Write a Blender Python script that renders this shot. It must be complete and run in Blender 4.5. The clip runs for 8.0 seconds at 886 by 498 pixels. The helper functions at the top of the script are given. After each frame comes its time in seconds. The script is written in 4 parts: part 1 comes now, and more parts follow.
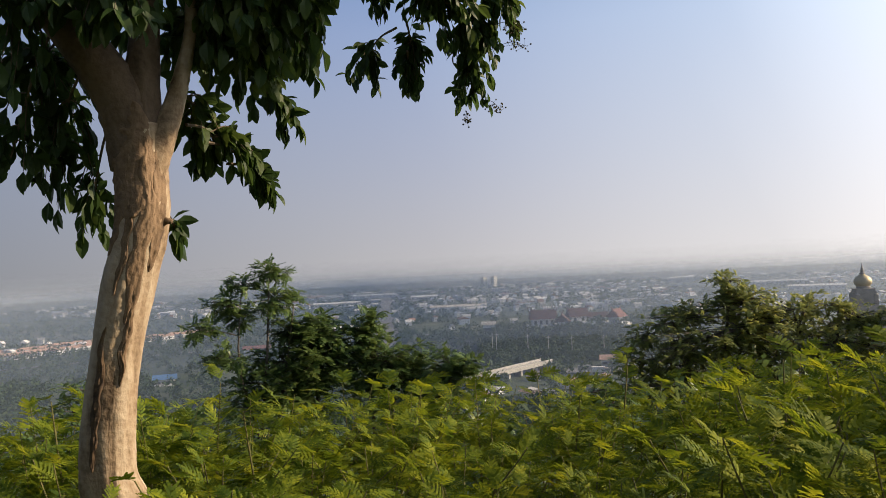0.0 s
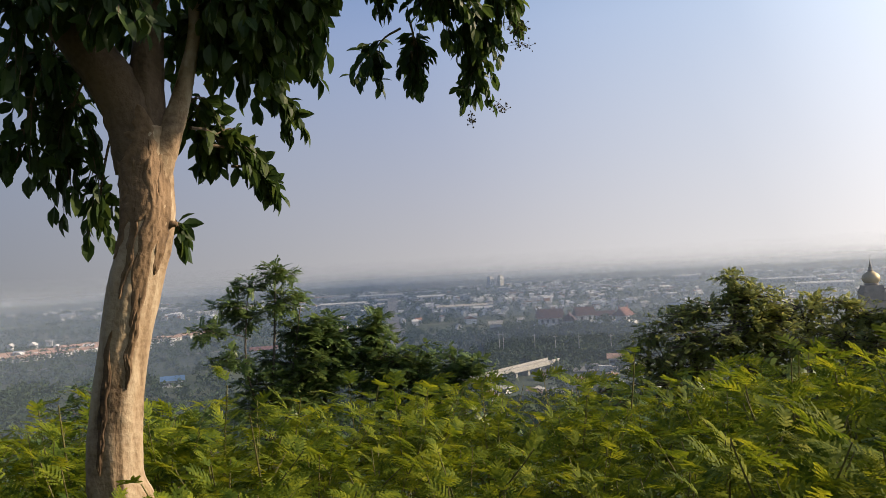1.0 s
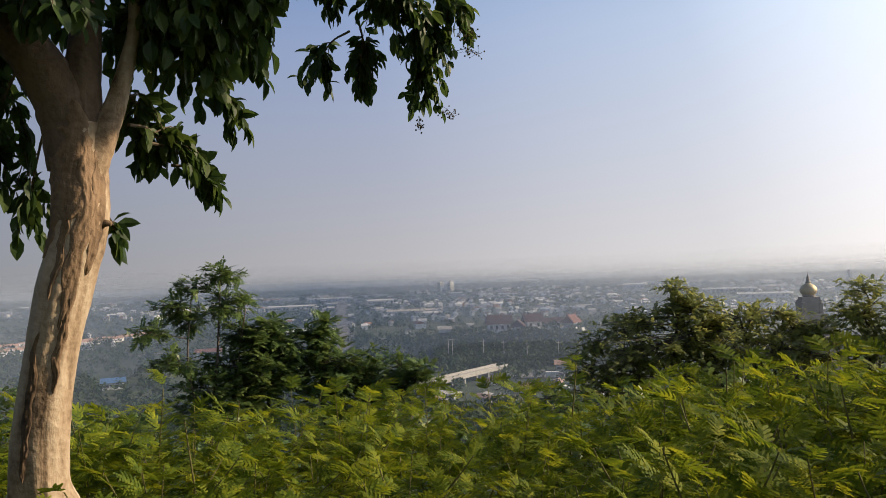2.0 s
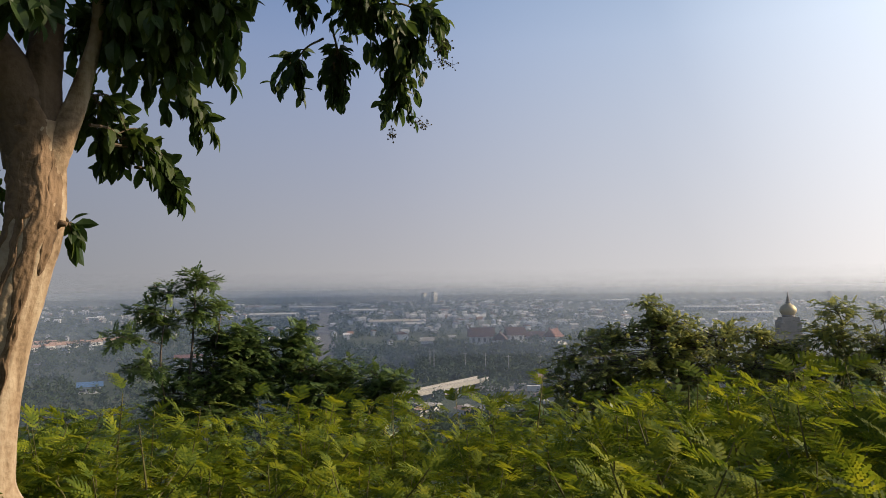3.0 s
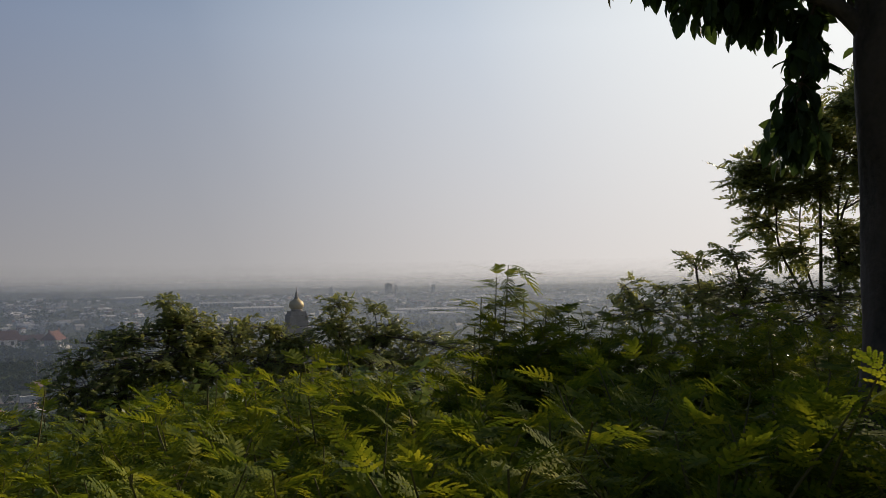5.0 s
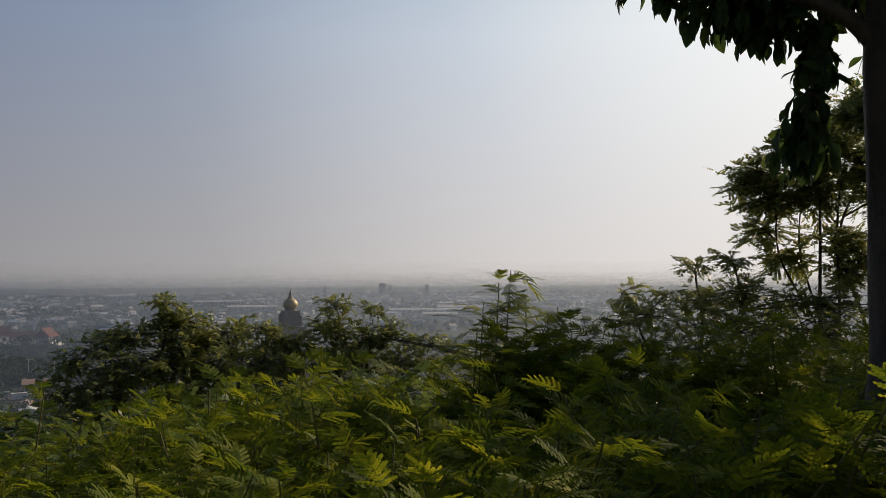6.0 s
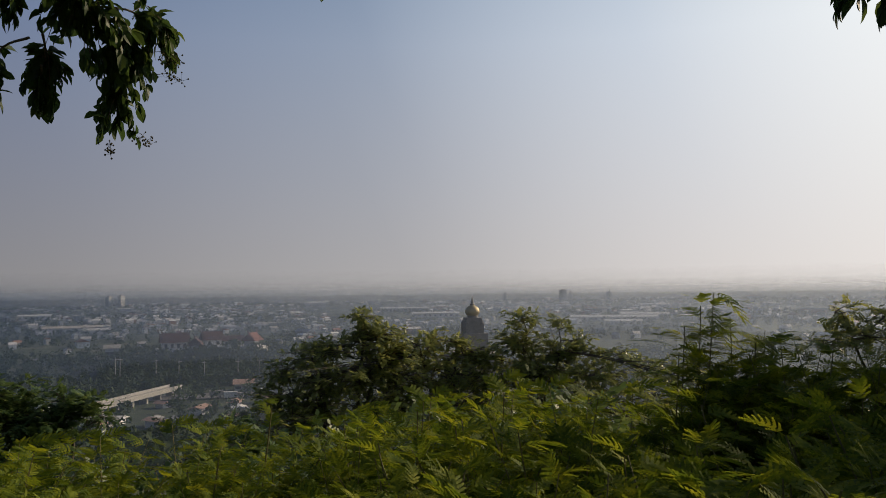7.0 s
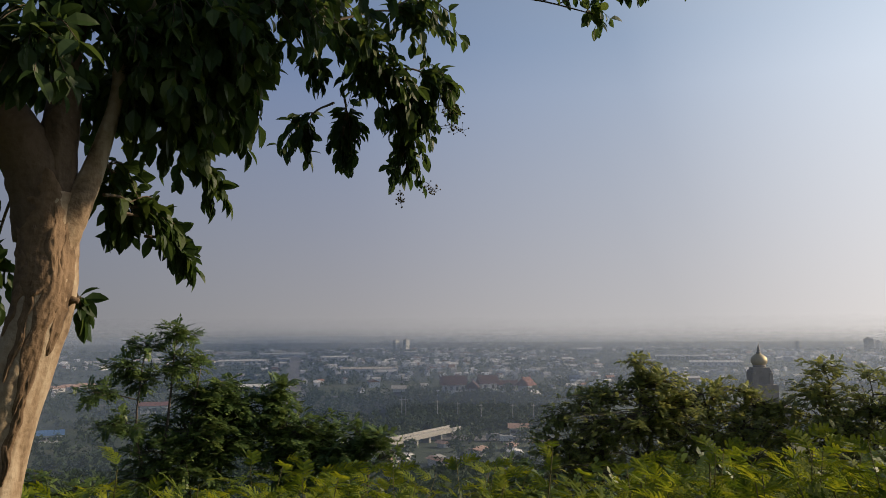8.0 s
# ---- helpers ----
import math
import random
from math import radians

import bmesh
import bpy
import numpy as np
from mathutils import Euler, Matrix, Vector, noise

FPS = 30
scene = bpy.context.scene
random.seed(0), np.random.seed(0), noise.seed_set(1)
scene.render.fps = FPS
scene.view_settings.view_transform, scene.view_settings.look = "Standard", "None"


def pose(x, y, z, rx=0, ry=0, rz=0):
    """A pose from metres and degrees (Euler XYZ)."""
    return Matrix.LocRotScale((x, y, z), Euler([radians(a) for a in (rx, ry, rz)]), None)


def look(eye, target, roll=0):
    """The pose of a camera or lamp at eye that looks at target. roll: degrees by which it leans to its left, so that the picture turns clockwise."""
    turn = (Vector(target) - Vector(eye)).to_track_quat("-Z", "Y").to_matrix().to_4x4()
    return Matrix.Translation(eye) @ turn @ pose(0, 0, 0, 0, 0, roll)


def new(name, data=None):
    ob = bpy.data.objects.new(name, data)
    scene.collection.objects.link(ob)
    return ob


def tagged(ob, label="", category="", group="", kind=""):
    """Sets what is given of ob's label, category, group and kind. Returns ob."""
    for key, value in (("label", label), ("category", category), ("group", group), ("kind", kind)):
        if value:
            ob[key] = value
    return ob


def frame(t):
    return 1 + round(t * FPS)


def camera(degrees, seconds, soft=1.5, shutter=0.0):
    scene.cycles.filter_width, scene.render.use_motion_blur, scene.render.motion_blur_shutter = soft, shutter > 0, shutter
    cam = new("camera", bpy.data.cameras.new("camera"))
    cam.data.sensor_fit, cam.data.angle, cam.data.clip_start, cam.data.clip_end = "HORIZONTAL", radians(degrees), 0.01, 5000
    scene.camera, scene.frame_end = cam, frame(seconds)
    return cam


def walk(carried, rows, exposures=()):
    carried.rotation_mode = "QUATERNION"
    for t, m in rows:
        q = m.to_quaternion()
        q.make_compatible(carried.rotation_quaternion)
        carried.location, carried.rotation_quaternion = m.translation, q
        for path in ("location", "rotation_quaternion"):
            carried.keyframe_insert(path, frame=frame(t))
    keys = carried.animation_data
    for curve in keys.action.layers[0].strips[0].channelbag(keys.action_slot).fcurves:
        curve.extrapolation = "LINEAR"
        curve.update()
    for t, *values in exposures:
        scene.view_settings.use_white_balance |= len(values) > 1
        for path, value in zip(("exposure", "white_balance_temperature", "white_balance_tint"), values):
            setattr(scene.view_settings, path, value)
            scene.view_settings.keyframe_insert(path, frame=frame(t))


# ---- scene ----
cam = camera(59.8, 8.0, 0.6)
PATH = [
    (0, (-0.247, 0.817, 1.782), (-0.244, 2.816, 1.844), -2.8),
    (0.5, (-0.249, 0.821, 1.776), (-0.256, 2.82, 1.834), -3.1),
    (1, (-0.241, 0.824, 1.789), (-0.254, 2.823, 1.851), -3.2),
    (1.5, (-0.23, 0.82, 1.79), (-0.188, 2.819, 1.852), -3.3),
    (1.7, (-0.223, 0.827, 1.795), (-0.140, 2.824, 1.858), -3.1),
    (2.8, (-0.088, 0.852, 1.787), (0.062, 2.844, 1.879), -0.8),
    (3, (-0.072, 0.848, 1.785), (0.083, 2.84, 1.882), -0.7),
    (3.5, (-0.059, 0.878, 1.801), (0.316, 2.84, 1.896), -0.9),
    (4, (-0.044, 0.862, 1.803), (0.747, 2.697, 1.894), -1.2),
    (4.5, (-0.09, 0.81, 1.787), (1.042, 2.457, 1.864), -2.2),
    (4.7, (-0.098, 0.822, 1.795), (1.135, 2.395, 1.868), -2.1),
    (5.8, (-0.144, 0.900, 1.840), (1.141, 2.431, 1.910), -0.1),
    (6, (-0.147, 0.908, 1.846), (1.13, 2.446, 1.919), -0.3),
    (6.5, (-0.238, 0.924, 1.911), (0.915, 2.557, 1.983), -0.8),
    (7, (-0.309, 0.904, 1.989), (0.58, 2.693, 2.083), -0.7),
    (7.5, (-0.321, 0.99, 1.948), (0.272, 2.894, 2.109), -0.3),
    (8, (-0.34, 0.995, 1.953), (-0.115, 2.971, 2.171), -0.3),
]
walk(cam, [(t, look(eye, target, roll)) for t, eye, target, roll in PATH],
     [(0, 0.42), (1.5, 0.38), (3, 0.2), (3.5, 0.05), (4, -0.27), (4.5, -0.56), (6, -0.56), (7, -0.5), (7.5, -0.4), (8, -0.2)])

# ---- light ----
SUN_AZ, SUN_EL = 84.0, 24.0          # bearing clockwise from +y, height, degrees
a, e = radians(SUN_AZ), radians(SUN_EL)
SUN_DIR = Vector((math.sin(a) * math.cos(e), math.cos(a) * math.cos(e), math.sin(e)))
sun = new("sun", bpy.data.lights.new("sun", "SUN"))
sun.data.energy, sun.data.angle, sun.data.color = 5.0, radians(0.8), (1.0, 0.79, 0.55)
sun.matrix_world = look(SUN_DIR * 50, (0, 0, 0))

world = bpy.data.worlds.new("sky")
scene.world = world
world.use_nodes = True
wn, wl = world.node_tree.nodes, world.node_tree.links
wn.clear()
sky = wn.new("ShaderNodeTexSky")
sky.sky_type, sky.sun_disc = "NISHITA", False
sky.sun_elevation, sky.sun_rotation = radians(SUN_EL), radians(SUN_AZ)
sky.air_density, sky.dust_density, sky.ozone_density, sky.altitude = 1.0, 3.0, 2.0, 100
co = wn.new("ShaderNodeTexCoord")
sep = wn.new("ShaderNodeSeparateXYZ")
wl.new(co.outputs["Generated"], sep.inputs[0])
dot = wn.new("ShaderNodeVectorMath")
dot.operation = "DOT_PRODUCT"
wl.new(co.outputs["Generated"], dot.inputs[0])
dot.inputs[1].default_value = SUN_DIR
half = wn.new("ShaderNodeMath")
half.operation = "MULTIPLY_ADD"
wl.new(dot.outputs["Value"], half.inputs[0])
half.inputs[1].default_value, half.inputs[2].default_value = 0.5, 0.5


def sky_ramp(socket, stops, ease="LINEAR"):
    r = wn.new("ShaderNodeValToRGB")
    r.color_ramp.interpolation = ease
    while len(r.color_ramp.elements) < len(stops):
        r.color_ramp.elements.new(0.5)
    for el, (p, c) in zip(r.color_ramp.elements, stops):
        el.position, el.color = p, (*c, 1)
    wl.new(socket, r.inputs[0])
    return r.outputs[0]


def sky_mix(fac, a, b):
    m = wn.new("ShaderNodeMix")
    m.data_type = "RGBA"
    for src, k in ((fac, 0), (a, 6), (b, 7)):
        wl.new(src, m.inputs[k])
    return m.outputs[2]


# smog near the ground and thinner haze above it, both brighter towards the sun; the clear sky over them
LOW = sky_ramp(half.outputs[0], [(0.06, (0.10, 0.105, 0.12)), (0.3, (0.21, 0.215, 0.23)), (0.55, (0.40, 0.385, 0.39)), (0.73, (0.60, 0.575, 0.57)), (0.86, (0.98, 0.92, 0.885)), (0.97, (1.3, 1.22, 1.15))])
HIGH = sky_ramp(half.outputs[0], [(0.06, (0.06, 0.085, 0.15)), (0.3, (0.16, 0.225, 0.37)), (0.58, (0.19, 0.27, 0.46)), (0.76, (0.365, 0.465, 0.64)), (0.88, (0.79, 0.9, 1.05)), (0.98, (1.42, 1.46, 1.45))])
sm = sky_ramp(sep.outputs["Z"], [(0.0, (0, 0, 0)), (0.14, (0.42, 0.42, 0.42)), (0.36, (1, 1, 1))])
up = sky_ramp(sep.outputs["Z"], [(0.3, (0, 0, 0)), (0.8, (0.85, 0.85, 0.85))])
dim = wn.new("ShaderNodeVectorMath")
dim.operation = "SCALE"
dim.inputs["Scale"].default_value = 0.05
wl.new(sky.outputs["Color"], dim.inputs[0])
bg = wn.new("ShaderNodeBackground")
bg.inputs["Strength"].default_value = 1.0
wl.new(sky_mix(up, sky_mix(sm, LOW, HIGH), dim.outputs[0]), bg.inputs["Color"])
wl.new(bg.outputs[0], wn.new("ShaderNodeOutputWorld").inputs[0])

# ---- materials ----


def material(name, rough=0.8, metal=0.0):
    m = bpy.data.materials.new(name)
    m.use_nodes = True
    b = m.node_tree.nodes["Principled BSDF"]
    b.inputs["Roughness"].default_value, b.inputs["Metallic"].default_value = rough, metal
    return m, m.node_tree.nodes, m.node_tree.links, b


def ramp_node(nodes, stops):
    r = nodes.new("ShaderNodeValToRGB")
    el = r.color_ramp.elements
    while len(el) < len(stops):
        el.new(0.5)
    for s, (p, c) in zip(el, stops):
        s.position, s.color = p, (*c, 1)
    return r


def noisy(name, stops, scale, rough=0.85, bump=0.3, fine=8.0, metal=0.0, detail=6, dist=0.02):
    """Colour from coarse and fine noise in metres, relief from the fine one."""
    m, n, l, b = material(name, rough, metal)
    tc = n.new("ShaderNodeTexCoord")
    big, small = n.new("ShaderNodeTexNoise"), n.new("ShaderNodeTexNoise")
    big.inputs["Scale"].default_value, big.inputs["Detail"].default_value = scale, detail
    small.inputs["Scale"].default_value, small.inputs["Detail"].default_value = scale * fine, 4
    mixer = n.new("ShaderNodeMix")
    mixer.inputs[0].default_value = 0.35
    for t in (big, small):
        l.new(tc.outputs["Object"], t.inputs["Vector"])
    l.new(big.outputs[0], mixer.inputs[2])
    l.new(small.outputs[0], mixer.inputs[3])
    r = ramp_node(n, stops)
    l.new(mixer.outputs[0], r.inputs[0])
    l.new(r.outputs[0], b.inputs["Base Color"])
    bp = n.new("ShaderNodeBump")
    bp.inputs["Strength"].default_value, bp.inputs["Distance"].default_value = bump, dist
    l.new(mixer.outputs[0], bp.inputs["Height"])
    l.new(bp.outputs[0], b.inputs["Normal"])
    return m


def leafy(name, stops, through_light, rough=0.5, patch=0.7, single=False, weight=0.55):
    """A thin leaf: gloss and colour on top, light passing through; colours vary leaf by leaf and patch by patch."""
    m, n, l, b = material(name, rough)
    b.inputs["Specular IOR Level"].default_value = 0.2 if rough > 0.6 else 0.35
    r = ramp_node(n, stops)
    src = n.new("ShaderNodeObjectInfo" if single else "ShaderNodeNewGeometry")
    rnd = src.outputs["Random" if single else "Random Per Island"]
    no = n.new("ShaderNodeTexNoise")
    no.inputs["Scale"].default_value = patch
    geo = n.new("ShaderNodeNewGeometry")
    l.new(geo.outputs["Position"], no.inputs["Vector"])
    mx = n.new("ShaderNodeMix")
    mx.inputs[0].default_value = weight
    l.new(rnd, mx.inputs[2])
    l.new(no.outputs[0], mx.inputs[3])
    l.new(mx.outputs[0], r.inputs[0])
    l.new(r.outputs[0], b.inputs["Base Color"])
    tr = n.new("ShaderNodeBsdfTranslucent")
    hs = n.new("ShaderNodeHueSaturation")
    hs.inputs["Value"].default_value, hs.inputs["Hue"].default_value = 1.5, 0.485
    l.new(r.outputs[0], hs.inputs["Color"])
    l.new(hs.outputs[0], tr.inputs["Color"])
    ms = n.new("ShaderNodeMixShader")
    ms.inputs[0].default_value = through_light
    l.new(b.outputs[0], ms.inputs[1])
    l.new(tr.outputs[0], ms.inputs[2])
    l.new(ms.outputs[0], n["Material Output"].inputs[0])
    return m


M_LEAF = leafy("broad_leaf", [(0.15, (0.022, 0.048, 0.014)), (0.55, (0.042, 0.08, 0.018)), (0.78, (0.085, 0.125, 0.024)), (0.95, (0.18, 0.21, 0.024))], 0.4, 0.5)
M_LEAF1 = leafy("broad_leaf_single", [(0.15, (0.022, 0.048, 0.014)), (0.55, (0.042, 0.08, 0.018)), (0.78, (0.085, 0.125, 0.024)), (0.95, (0.18, 0.21, 0.024))], 0.4, 0.5, single=True)
M_FEATHER = leafy("feather_leaf", [(0.3, (0.045, 0.085, 0.009)), (0.45, (0.1, 0.15, 0.011)), (0.57, (0.18, 0.225, 0.013)), (0.7, (0.29, 0.31, 0.018))], 0.42, 0.7, 5.0, weight=0.85)
M_MID = leafy("thicket_leaf", [(0.2, (0.12, 0.15, 0.06)), (0.5, (0.21, 0.25, 0.08)), (0.74, (0.33, 0.34, 0.09)), (0.95, (0.55, 0.46, 0.06))], 0.42, 0.42, 0.5)
M_MIDB = leafy("tree_leaf", [(0.2, (0.05, 0.09, 0.034)), (0.5, (0.1, 0.16, 0.046)), (0.85, (0.19, 0.245, 0.065))], 0.34, 0.42, 0.5)
M_TWIG = noisy("twig_bark", [(0.3, (0.06, 0.045, 0.03)), (0.7, (0.16, 0.12, 0.08))], 30)
M_STEM = noisy("green_stem", [(0.3, (0.07, 0.08, 0.02)), (0.7, (0.2, 0.17, 0.06))], 20)
M_FRUIT = noisy("fruit", [(0.3, (0.03, 0.03, 0.015)), (0.7, (0.1, 0.08, 0.03))], 60)


def bark_material(name, pale, mid, dark):
    """Flaking bark: long vertical plates with dark hollows where the skin has come off."""
    m, n, l, b = material(name, 0.85)
    tc, mp = n.new("ShaderNodeTexCoord"), n.new("ShaderNodeMapping")
    mp.inputs["Scale"].default_value = (1, 1, 0.28)
    l.new(tc.outputs["Object"], mp.inputs["Vector"])
    big, small, pit = n.new("ShaderNodeTexNoise"), n.new("ShaderNodeTexNoise"), n.new("ShaderNodeTexVoronoi")
    big.inputs["Scale"].default_value, big.inputs["Detail"].default_value = 5.5, 9
    small.inputs["Scale"].default_value, small.inputs["Detail"].default_value = 34, 4
    pit.inputs["Scale"].default_value = 14
    big.inputs["Distortion"].default_value = 0.6
    for t in (big, pit):
        l.new(mp.outputs[0], t.inputs["Vector"])
    l.new(tc.outputs["Object"], small.inputs["Vector"])
    r = ramp_node(n, [(0.34, dark), (0.44, mid), (0.56, pale), (0.75, tuple(min(1, c * 1.15) for c in pale))])
    mx = n.new("ShaderNodeMix")
    mx.inputs[0].default_value = 0.25
    l.new(big.outputs[0], mx.inputs[2])
    l.new(small.outputs[0], mx.inputs[3])
    l.new(mx.outputs[0], r.inputs[0])
    l.new(r.outputs[0], b.inputs["Base Color"])
    ad = n.new("ShaderNodeMath")
    ad.operation = "MULTIPLY_ADD"
    l.new(pit.outputs["Distance"], ad.inputs[0])
    ad.inputs[1].default_value = 0.35
    l.new(mx.outputs[0], ad.inputs[2])
    bp = n.new("ShaderNodeBump")
    bp.inputs["Strength"].default_value, bp.inputs["Distance"].default_value = 0.8, 0.035
    l.new(ad.outputs[0], bp.inputs["Height"])
    l.new(bp.outputs[0], b.inputs["Normal"])
    return m


M_BARK = bark_material("pale_flaking_bark", (0.42, 0.335, 0.235), (0.28, 0.2, 0.125), (0.11, 0.07, 0.04))
# rough bare bark, its colour deepened to strengthen shade on the trunk
M_SCAR = bark_material("rough_inner_bark", (0.22, 0.145, 0.085), (0.12, 0.076, 0.042), (0.05, 0.03, 0.017))
# brown limb bark, darkened to carry the crown's shade in its colour
M_LIMB_SHADED = bark_material("brown_limb_bark_shaded", (0.15, 0.105, 0.07), (0.095, 0.065, 0.042), (0.045, 0.03, 0.02))
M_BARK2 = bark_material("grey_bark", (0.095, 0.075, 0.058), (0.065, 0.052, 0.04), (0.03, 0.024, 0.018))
M_HILL = noisy("hill_soil", [(0.3, (0.05, 0.05, 0.02)), (0.5, (0.07, 0.085, 0.025)), (0.7, (0.13, 0.11, 0.06))], 0.8, 0.95, 0.5)
M_WOODS = leafy("far_foliage", [(0.15, (0.022, 0.045, 0.02)), (0.55, (0.04, 0.068, 0.028)), (0.9, (0.08, 0.1, 0.042))], 0.15, 0.7, 0.004)
M_WHITE = noisy("white_wall", [(0.3, (0.62, 0.61, 0.58)), (0.7, (0.78, 0.77, 0.74))], 0.4)
M_CREAM = noisy("cream_roof", [(0.3, (0.5, 0.44, 0.36)), (0.7, (0.66, 0.6, 0.5))], 0.2)
M_RED = noisy("red_roof", [(0.3, (0.15, 0.06, 0.045)), (0.7, (0.22, 0.1, 0.072))], 0.3)
M_ORANGE = noisy("orange_roof", [(0.3, (0.36, 0.23, 0.17)), (0.7, (0.46, 0.31, 0.24))], 0.3)
M_BLUE = noisy("blue_roof", [(0.3, (0.05, 0.12, 0.26)), (0.7, (0.08, 0.17, 0.34))], 0.3)
M_GREY = noisy("concrete", [(0.3, (0.3, 0.29, 0.27)), (0.7, (0.42, 0.41, 0.38))], 0.3)
M_STONE = noisy("tower_stone", [(0.3, (0.22, 0.2, 0.18)), (0.7, (0.33, 0.305, 0.275))], 0.8)
M_ROAD = noisy("asphalt", [(0.3, (0.12, 0.12, 0.12)), (0.7, (0.2, 0.195, 0.19))], 0.1)
M_DARK = noisy("window_dark", [(0.3, (0.03, 0.035, 0.04)), (0.7, (0.06, 0.065, 0.07))], 0.5, 0.3)
M_GOLD = noisy("gold_leaf", [(0.3, (0.4, 0.33, 0.2)), (0.7, (0.52, 0.44, 0.28))], 2.0, 0.6, 0.1, metal=0.6)
M_METAL = noisy("steel", [(0.3, (0.25, 0.25, 0.25)), (0.7, (0.4, 0.4, 0.4))], 2.0, 0.5, 0.1, metal=0.6)


def plain_material():
    """Woods, scrub, fields and bare plots of the plain, in patches of some hundred metres."""
    m, n, l, b = material("plain_ground", 0.95)
    tc = n.new("ShaderNodeTexCoord")
    big, mid, cell = n.new("ShaderNodeTexNoise"), n.new("ShaderNodeTexNoise"), n.new("ShaderNodeTexVoronoi")
    big.inputs["Scale"].default_value, big.inputs["Detail"].default_value = 0.0022, 5
    mid.inputs["Scale"].default_value, mid.inputs["Detail"].default_value = 0.02, 6
    cell.inputs["Scale"].default_value = 0.008
    for t in (big, mid, cell):
        l.new(tc.outputs["Object"], t.inputs["Vector"])
    r1 = ramp_node(n, [(0.3, (0.022, 0.04, 0.02)), (0.5, (0.035, 0.055, 0.026)), (0.72, (0.09, 0.1, 0.055))])
    l.new(mid.outputs[0], r1.inputs[0])
    r2 = ramp_node(n, [(0.3, (0.09, 0.12, 0.05)), (0.6, (0.18, 0.2, 0.09)), (0.8, (0.26, 0.22, 0.14))])
    l.new(cell.outputs["Color"], r2.inputs[0])
    k = ramp_node(n, [(0.56, (0, 0, 0)), (0.66, (0.8, 0.8, 0.8))])
    l.new(big.outputs[0], k.inputs[0])
    mx = n.new("ShaderNodeMix")
    mx.data_type = "RGBA"
    l.new(k.outputs[0], mx.inputs["Factor"])
    l.new(r1.outputs[0], mx.inputs[6])
    l.new(r2.outputs[0], mx.inputs[7])
    l.new(mx.outputs[2], b.inputs["Base Color"])
    return m


M_PLAIN = plain_material()


def houses_material():
    m, n, l, b = material("far_houses", 0.8)
    g = n.new("ShaderNodeNewGeometry")
    r = ramp_node(n, [(0.0, (0.4, 0.39, 0.37)), (0.2, (0.6, 0.58, 0.55)), (0.4, (0.8, 0.79, 0.77)), (0.8, (0.36, 0.2, 0.14)), (0.88, (0.35, 0.38, 0.42)), (0.95, (0.7, 0.68, 0.64))])
    r.color_ramp.interpolation = "CONSTANT"
    l.new(g.outputs["Random Per Island"], r.inputs[0])
    l.new(r.outputs[0], b.inputs["Base Color"])
    return m


M_HOUSES = houses_material()


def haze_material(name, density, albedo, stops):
    """Tinted sheet standing in for thin smog: most light goes straight on, the rest is scattered forwards and back; it
    thins out above the plain.
    """
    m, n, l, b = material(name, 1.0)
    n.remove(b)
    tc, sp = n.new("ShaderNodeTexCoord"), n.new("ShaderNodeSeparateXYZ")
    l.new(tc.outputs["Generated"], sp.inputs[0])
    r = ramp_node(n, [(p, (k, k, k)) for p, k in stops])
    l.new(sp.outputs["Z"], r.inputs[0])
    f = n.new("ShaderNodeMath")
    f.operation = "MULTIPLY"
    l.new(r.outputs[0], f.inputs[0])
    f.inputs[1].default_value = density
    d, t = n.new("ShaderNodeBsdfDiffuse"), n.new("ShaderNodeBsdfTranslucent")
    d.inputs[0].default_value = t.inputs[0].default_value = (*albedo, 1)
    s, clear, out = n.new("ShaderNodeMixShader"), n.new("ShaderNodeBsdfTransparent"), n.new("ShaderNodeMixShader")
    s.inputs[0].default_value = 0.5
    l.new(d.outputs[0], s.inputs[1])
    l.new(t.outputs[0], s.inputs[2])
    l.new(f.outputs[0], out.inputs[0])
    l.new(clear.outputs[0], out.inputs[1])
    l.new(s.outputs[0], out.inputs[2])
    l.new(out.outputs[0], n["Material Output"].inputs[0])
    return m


# ---- building helpers ----
class Soup:
    """Collects points and faces for one mesh."""

    def __init__(self):
        self.v, self.f, self.n = [], [], 0

    def add(self, verts, faces):
        verts = np.asarray(verts, float)
        self.v.append(verts)
        k = self.n
        self.f.extend([tuple(i + k for i in f) for f in faces])
        self.n += len(verts)

    def mesh(self, name, mat, smooth=False):
        me = bpy.data.meshes.new(name)
        me.from_pydata(np.concatenate(self.v).tolist() if self.v else [], [], self.f)
        me.materials.append(mat)
        if smooth:
            me.polygons.foreach_set("use_smooth", [True] * len(me.polygons))
        me.update()
        return me


def part(name, soup, mat, parent, label="", smooth=False):
    ob = new(name, soup.mesh(name, mat, smooth))
    ob.parent = parent
    if label:
        ob["label"] = label
    return ob


def thing(name, at, label, category, group="", kind=""):
    ob = new(name)
    ob.empty_display_size = 0.2
    ob.location = at
    return tagged(ob, label, category, group, kind)


